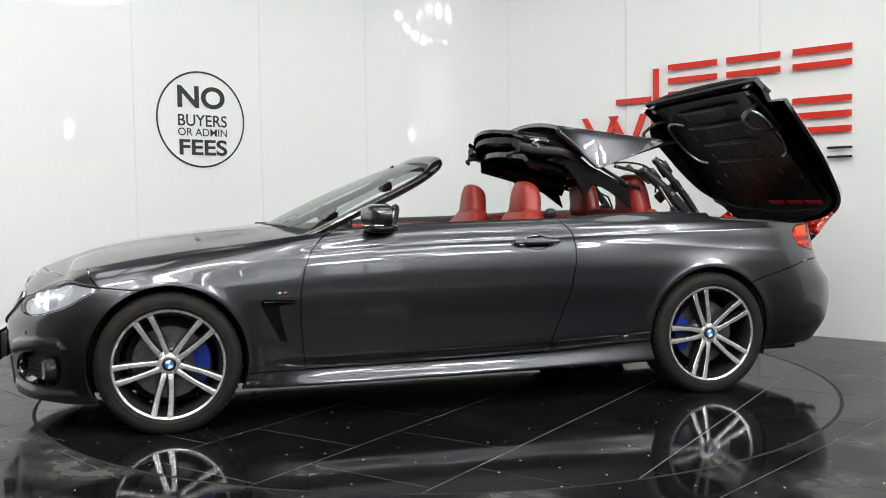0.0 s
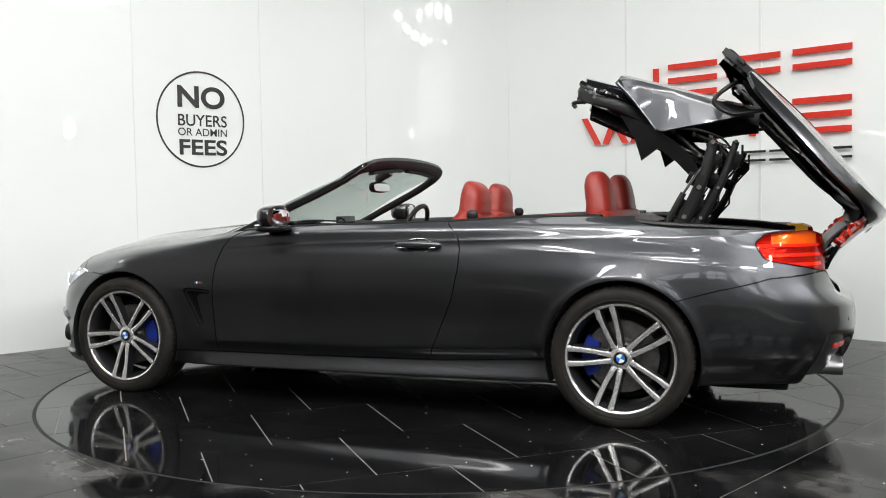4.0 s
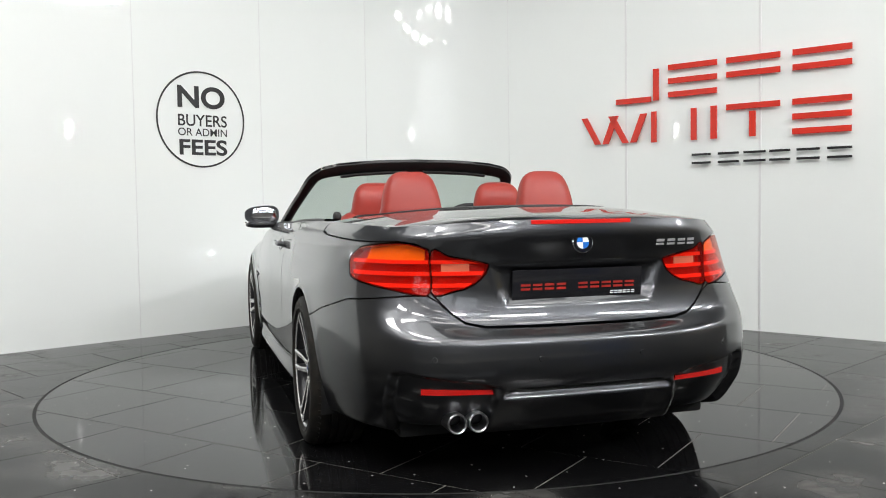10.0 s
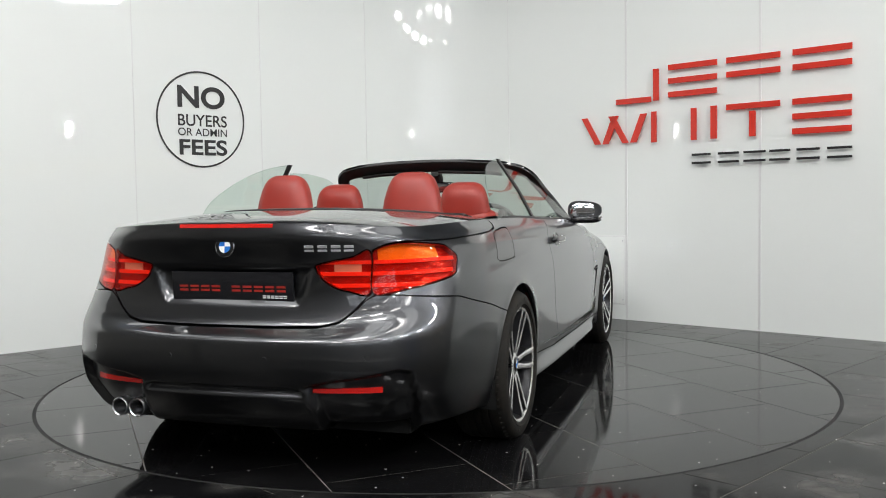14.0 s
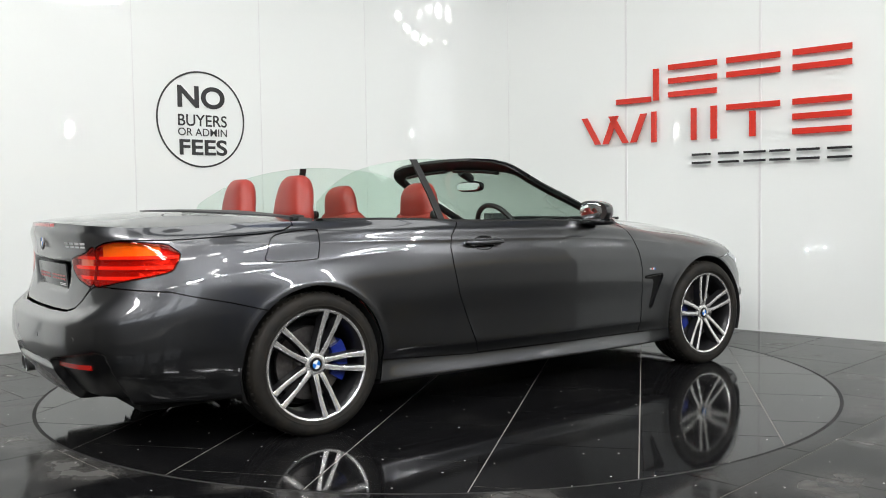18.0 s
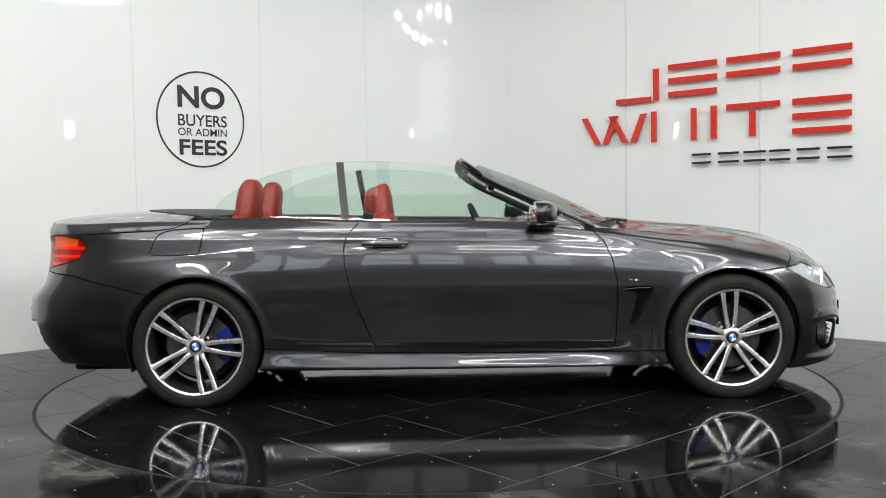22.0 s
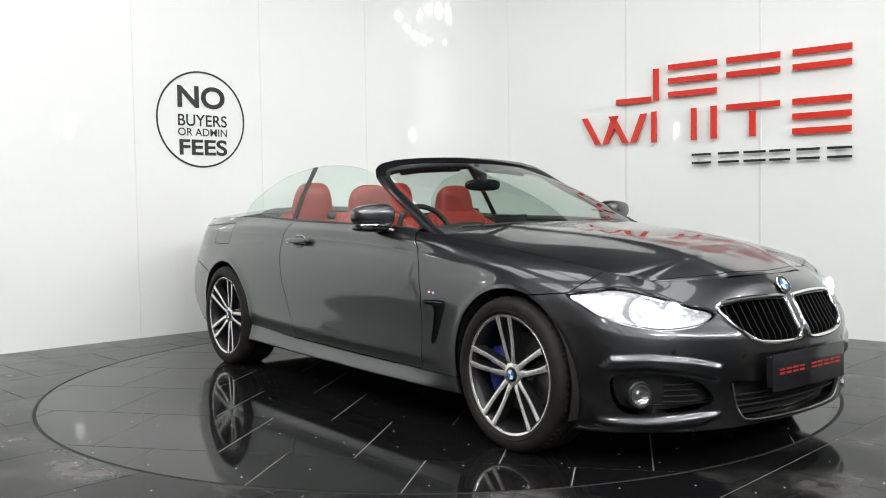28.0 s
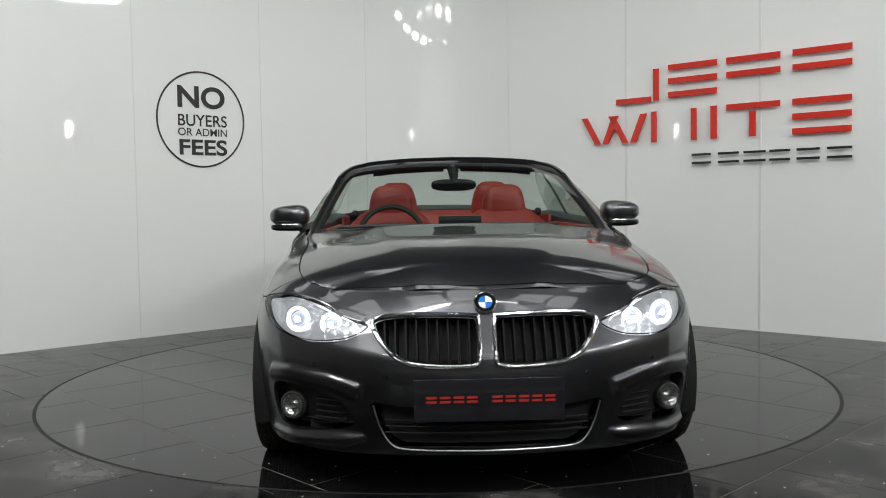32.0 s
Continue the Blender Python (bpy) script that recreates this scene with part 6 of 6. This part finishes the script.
ROOF = roof_shell(.015, -.64, .575, .555, .055, lambda t: float(np.interp(t, (0, .06, .40, 1), (.02, .05, .205, .012))), 0, "folding_roof", M_PAINT, CAR, "grey painted folding hard top, stacked for stowing", .02, soft=.93, power=1.0)
roof_shell(.27, -.30, .46, .53, .035, lambda t: .035, -.045, "front_roof_panel", M_GLOSSBLACK, ROOF, "gloss black front roof panel, folded under", .02, bow=.09)
roof_shell(.25, -.30, .47, .53, .03, lambda t: .03, -.085, "front_roof_frame", M_LINING, ROOF, "black front roof frame", .03, bow=.09)
roof_shell(.20, -.48, .46, .50, .03, lambda t: .05, -.165, "stacked_rear_window", M_GLOSSBLACK, ROOF, "black rear window panel, stacked lowest", .03, bow=.08, slope=.13)
for sd in (1, -1):
    part("roof_side_rail", tube(along([(.21, .42, -.10), (.18, .47, -.125), (.09, .525, -.135), (-.02, .54, -.135), (-.12, .50, -.155), (-.22, .46, -.20)], sd), .018, 8, flat=1.5), M_BLACKTRIM, ROOF, "black roof side rail")
    part("roof_upper_rail", tube(along([(.22, .42, -.065), (.14, .49, -.085), (.05, .53, -.09), (-.06, .50, -.105)], sd), .012, 8, flat=1.3), M_GLOSSBLACK, ROOF, "gloss black upper rail")
    part("roof_front_hook", tube(along([(.17, .41, -.15), (.21, .41, -.16), (.235, .40, -.175), (.215, .40, -.19)], sd), .011, 8), M_BLACKTRIM, ROOF, "black front locking hook")
    latch = part("roof_latch", box(.06, .035, .04, (.10, sd * .50, -.095), .010), M_SATIN, ROOF, "metal roof latch")
    for dx, dz in ((.035, -.01), (-.03, .012), (.01, -.025)):
        pin(latch, .10 + dx, sd * .525, -.095 + dz, .011, .012)
    for k in range(4):
        part("frame_rib", box(.012, .02, .05, (.20 - .075 * k, sd * (.47 + .012 * k), -.13), .004), M_BLACKTRIM, ROOF)
    part("roof_seal", tube(along([(.01, .580, -.03), (-.08, .588, -.085), (-.17, .592, -.15), (-.235, .594, -.20)], sd), .004, 6), M_STEEL, ROOF, "grey seal edge")
    for a, b in (((-.30, .45, -.18), (-.46, .49, -.26)), ((-.40, .46, -.17), (-.56, .49, -.19)), ((-.48, .46, -.16), (-.60, .49, -.24)), ((-.36, .46, -.25), (-.56, .49, -.28))):
        link = part("roof_link", tube([Vector((a[0], sd * a[1], a[2])), Vector((b[0], sd * b[1], b[2]))], .010, 8), M_BLACKTRIM, ROOF, "black roof link")
        for q in (a, b):
            pin(link, q[0], sd * (q[1] + .006), q[2], .011, .013)
    part("hydraulic_hose", tube(along([(-.30, .52, -.17), (-.42, .56, -.15), (-.54, .56, -.16), (-.61, .55, -.22), (-.62, .55, -.30)], sd), .006, 6), M_UNDER, ROOF, "black hydraulic hose")
    part("roof_pillar_panel", slab([(-.02, -.16), (-.22, -.19), (-.36, -.24), (-.46, -.31), (-.50, -.40), (-.36, -.32), (-.26, -.28), (-.20, -.36), (-.14, -.27)], -.012, .012, m=Matrix(((1, 0, 0, 0), (0, 0, 1, sd * .50), (0, 1, 0, 0), (0, 0, 0, 1)))), M_LINING, ROOF, "black inner pillar panel")

# levers that carry the roof on the body, each turning on its own foot
ARMS = []
for sd in (1, -1):
    for (px_, pz_), (ax, az), reach, wide, y in (((-1.55, .80), (-.50, -.18), .57, .030, .585), ((-1.61, .79), (-.60, -.13), .60, .020, .555)):
        n = 12
        arm = part("roof_arm", tube([(reach * k / n, 0, .035 * math.sin(math.pi * k / n)) for k in range(n + 1)], [wide * (1.15 - .45 * k / n) for k in range(n + 1)], 10, flat=1.15), M_BLACKTRIM, CAR, "black cast roof lifting arm")
        part("arm_web", box(reach * .55, .008, wide * 1.2, (reach * .45, .026 * sd, .03), .003), M_UNDER, arm)
        for q in (.0, .35, .62, 1.0):
            pin(arm, reach * q, .012 * sd, .035 * math.sin(math.pi * q), wide * .40, .030)
        if wide > .025:
            part("hydraulic_ram", tube([(.05, .03 * sd, -.035), (.30, .03 * sd, -.02)], .015, 10), M_BLACKTRIM, arm, "black hydraulic ram")
            part("ram_rod", tube([(.30, .03 * sd, -.02), (.44, .03 * sd, .0)], .007, 8), M_CHROME, arm, "bright ram rod")
        for q, w_, h_ in ((.12, .07, .075), (.40, .09, .060), (.66, .06, .085), (.86, .08, .065)):
            part("arm_bracket", box(w_, .028, h_, (reach * q, -.016 * sd, .01 + .02 * math.sin(9 * q)), .008), M_LINING, arm, "black folded steel bracket")
        part("arm_cable", tube([(reach * k / 8, -.03 * sd, .05 + .022 * math.sin(k * 2.1)) for k in range(9)], .006, 6), M_UNDER, arm, "black cable along the arm")
        ARMS.append((arm, (px_, sd * y, pz_), (ax, az)))


# ---------------------------------------------------------------- turntable and floor tiles
DISC_R = 2.2616
TILE, JOINT, TILE_T = 0.604, 0.0055, 0.012
TURNTABLE = tagged(new("turntable"), "round revolving turntable paved with black polished tiles", "turntable")
part("turntable_bed", lathe([(0, -.0015), (DISC_R - .006, -.0015), (DISC_R - .006, -.05), (0, -.05)], 128, "z"), M_GROUT, TURNTABLE, "pale joint bed")
part("turntable_rim", lathe([(DISC_R - .016, -.03), (DISC_R - .016, -.0012), (DISC_R + .005, -.0012), (DISC_R + .005, -.03)], 200, "z"), M_GAP, TURNTABLE, "dark rubber edge band")


def clip_poly(poly, inside, cross):
    """Cuts a polygon by a test, with the cutting points found by halving."""
    out = []
    for a, b in zip(poly, poly[1:] + poly[:1]):
        if inside(a):
            out.append(a)
        if inside(a) != inside(b):
            lo, hi = a, b
            for _ in range(24):
                mid = ((lo[0] + hi[0]) / 2, (lo[1] + hi[1]) / 2)
                if inside(mid) == inside(a):
                    lo = mid
                else:
                    hi = mid
            out.append(((lo[0] + hi[0]) / 2, (lo[1] + hi[1]) / 2))
    return out


def arc_fill(poly, r):
    """Follows the circle between two corners that lie on it."""
    out = []
    for a, b in zip(poly, poly[1:] + poly[:1]):
        out.append(a)
        if abs(math.hypot(*a) - r) < 1e-3 and abs(math.hypot(*b) - r) < 1e-3:
            a0, a1 = math.atan2(a[1], a[0]), math.atan2(b[1], b[0])
            d = (a1 - a0 + math.pi) % (2 * math.pi) - math.pi
            k = max(1, int(abs(d) / .03))
            out += [(r * math.cos(a0 + d * i / k), r * math.sin(a0 + d * i / k)) for i in range(1, k)]
    return out


def tile_mesh(poly):
    bm = slab(poly, -TILE_T, 0.0, 0.0)
    me = bpy.data.meshes.new("tile")
    bm.to_mesh(me)
    bm.free()
    return me


WHOLE = {}


def lay_tile(parent, cx, cy, ang, material, keep, radius=None):
    """One tile of the running bond; keep: the circle's inside (1) or outside (-1)."""
    h = TILE / 2 - JOINT / 2
    ca, sa = math.cos(ang), math.sin(ang)
    corners = [(cx + ca * x - sa * y, cy + sa * x + ca * y) for x, y in ((-h, -h), (h, -h), (h, h), (-h, h))]
    r = DISC_R - .013 if keep > 0 else DISC_R + .005
    ins = (lambda p: math.hypot(*p) < r) if keep > 0 else (lambda p: math.hypot(*p) > r)
    far, near = max(math.hypot(*p) for p in corners), math.hypot(cx, cy)
    if keep > 0 and near > r + TILE or keep < 0 and far < r:
        return
    fine = [((a[0] * (6 - k) + b[0] * k) / 6, (a[1] * (6 - k) + b[1] * k) / 6) for a, b in zip(corners, corners[1:] + corners[:1]) for k in range(6)]
    if all(ins(p) for p in fine):
        if material.name not in WHOLE:
            me = tile_mesh([(-h, -h), (h, -h), (h, h), (-h, h)])
            me.materials.append(material)
            WHOLE[material.name] = me
        ob = new("tile", WHOLE[material.name])
        ob.matrix_basis = Matrix.Translation((cx, cy, 0)) @ Matrix.Rotation(ang, 4, "Z")
    else:
        poly = clip_poly(fine, ins, None)
        if len(poly) < 3:
            return
        poly = arc_fill(poly, r)
        area = abs(sum(a[0] * b[1] - b[0] * a[1] for a, b in zip(poly, poly[1:] + poly[:1]))) / 2
        if area < 2e-4:
            return
        me = tile_mesh([tuple(p) for p in poly])
        me.materials.append(material)
        ob = new("tile", me)
    ob.parent = parent
    return ob


def lay_floor():
    a = radians(41.0)
    for i in range(-5, 6):
        for j in range(-5, 6):
            x, y = (i + .5 * (j % 2)) * TILE + .02, (j + .5) * TILE
            lay_tile(TURNTABLE, x * math.cos(a) - y * math.sin(a), x * math.sin(a) + y * math.cos(a), a, M_TILE, 1)
    b = radians(44.5)
    far = []
    n = Vector((0.6665, -0.7455)), Vector((-0.6700, -0.7424))
    for i in range(-22, 23):
        for j in range(-22, 23):
            x, y = (i + .5 * (j % 2)) * TILE + .12, (j + .5) * TILE + .05
            cx, cy = x * math.cos(b) - y * math.sin(b), x * math.sin(b) + y * math.cos(b)
            if any((Vector((cx, cy)) - A0).dot(q) < -.40 for q in n) or abs(cx) > 8.5 or cy < -8.0:
                continue
            if abs(cx) > 4.6 or cy < -5.0:
                far.append((cx, cy))
            else:
                lay_tile(FLOOR, cx, cy, b, M_TILE_OUT, -1)
    # the same paving where nothing passes near, in one sheet
    h = TILE / 2 - JOINT / 2
    v, f = [], []
    for cx, cy in far:
        k = len(v)
        v += [(cx + math.cos(b) * x - math.sin(b) * y, cy + math.sin(b) * x + math.cos(b) * y, z) for z in (0.0, -TILE_T) for x, y in ((-h, -h), (h, -h), (h, h), (-h, h))]
        f += [(k, k + 1, k + 2, k + 3)] + [(k + 4 + i, k + 4 + (i + 1) % 4, k + (i + 1) % 4, k + i) for i in range(4)]
    tagged(mesh_object("tile_field", v, f, M_TILE_OUT, FLOOR, "black scuffed floor tiles", smooth=False), kind="stuff")


lay_floor()


# ---------------------------------------------------------------- what moves
def motions():
    walk(CAR, [(t, car_pose(t)) for t in range(33)])
    walk(TURNTABLE, [(t, pose(0, 0, 0, 0, 0, heading(t))) for t in range(33)])

    # boot lid: open, then shut
    lid = [(0, 47.2), (6.0, 46.8), (6.3, 45.6), (6.6, 42.0), (7.0, 32.2), (7.5, 22.5), (8.0, 11.0), (8.35, 3.5), (8.6, 0.0), (9.0, 0.0), (32, 0.0)]
    walk(LIDP, [(t, pose(*HINGE, 0, -a, 0)) for t, a in lid])
    # folded roof: back, up and down into the boot
    roof = [(0, -.683, 1.459, 6.6), (.7, -.735, 1.555, 10.5), (1.4, -.806, 1.634, 13.7), (2.5, -1.02, 1.705, 17.5), (3.5, -1.259, 1.712, 19.0), (4.5, -1.44, 1.52, 14.0),
            (5.5, -1.504, 1.252, 7.0), (6.0, -1.56, 1.045, 3.0), (6.6, -1.57, .985, 2.0), (7.5, -1.57, .955, 2.0), (9, -1.57, .95, 2.0), (32, -1.57, .95, 2.0)]
    walk(ROOF, [(t, pose(x, 0, z, 0, -b, 0)) for t, x, z, b in roof])
    for arm, foot, tip in ARMS:
        rows = []
        for t, x, z, b in roof:
            cb, sb = math.cos(radians(b)), math.sin(radians(b))
            dx, dz = x + tip[0] * cb - tip[1] * sb - foot[0], z + tip[0] * sb + tip[1] * cb - foot[2]
            rows.append((t, pose(*foot, 0, -math.degrees(math.atan2(dz, dx)), 0)))
        walk(arm, rows)
    # windows: down inside the doors, then up
    for sd in (1, -1):
        q, d = GLASS[sd]
        low = pose(0, sd * .045, -.37)
        flat = pose(0, 0, 0)
        walk(q, [(0, low), (11.8, low), (12.2, pose(0, sd * .036, -.29)), (13.1, pose(0, sd * .006, -.04)), (13.4, flat), (32, flat)])
        walk(d, [(0, low), (12.2, low), (12.6, pose(0, sd * .036, -.30)), (14.0, pose(0, sd * .006, -.05)), (14.4, flat), (32, flat)])


motions()
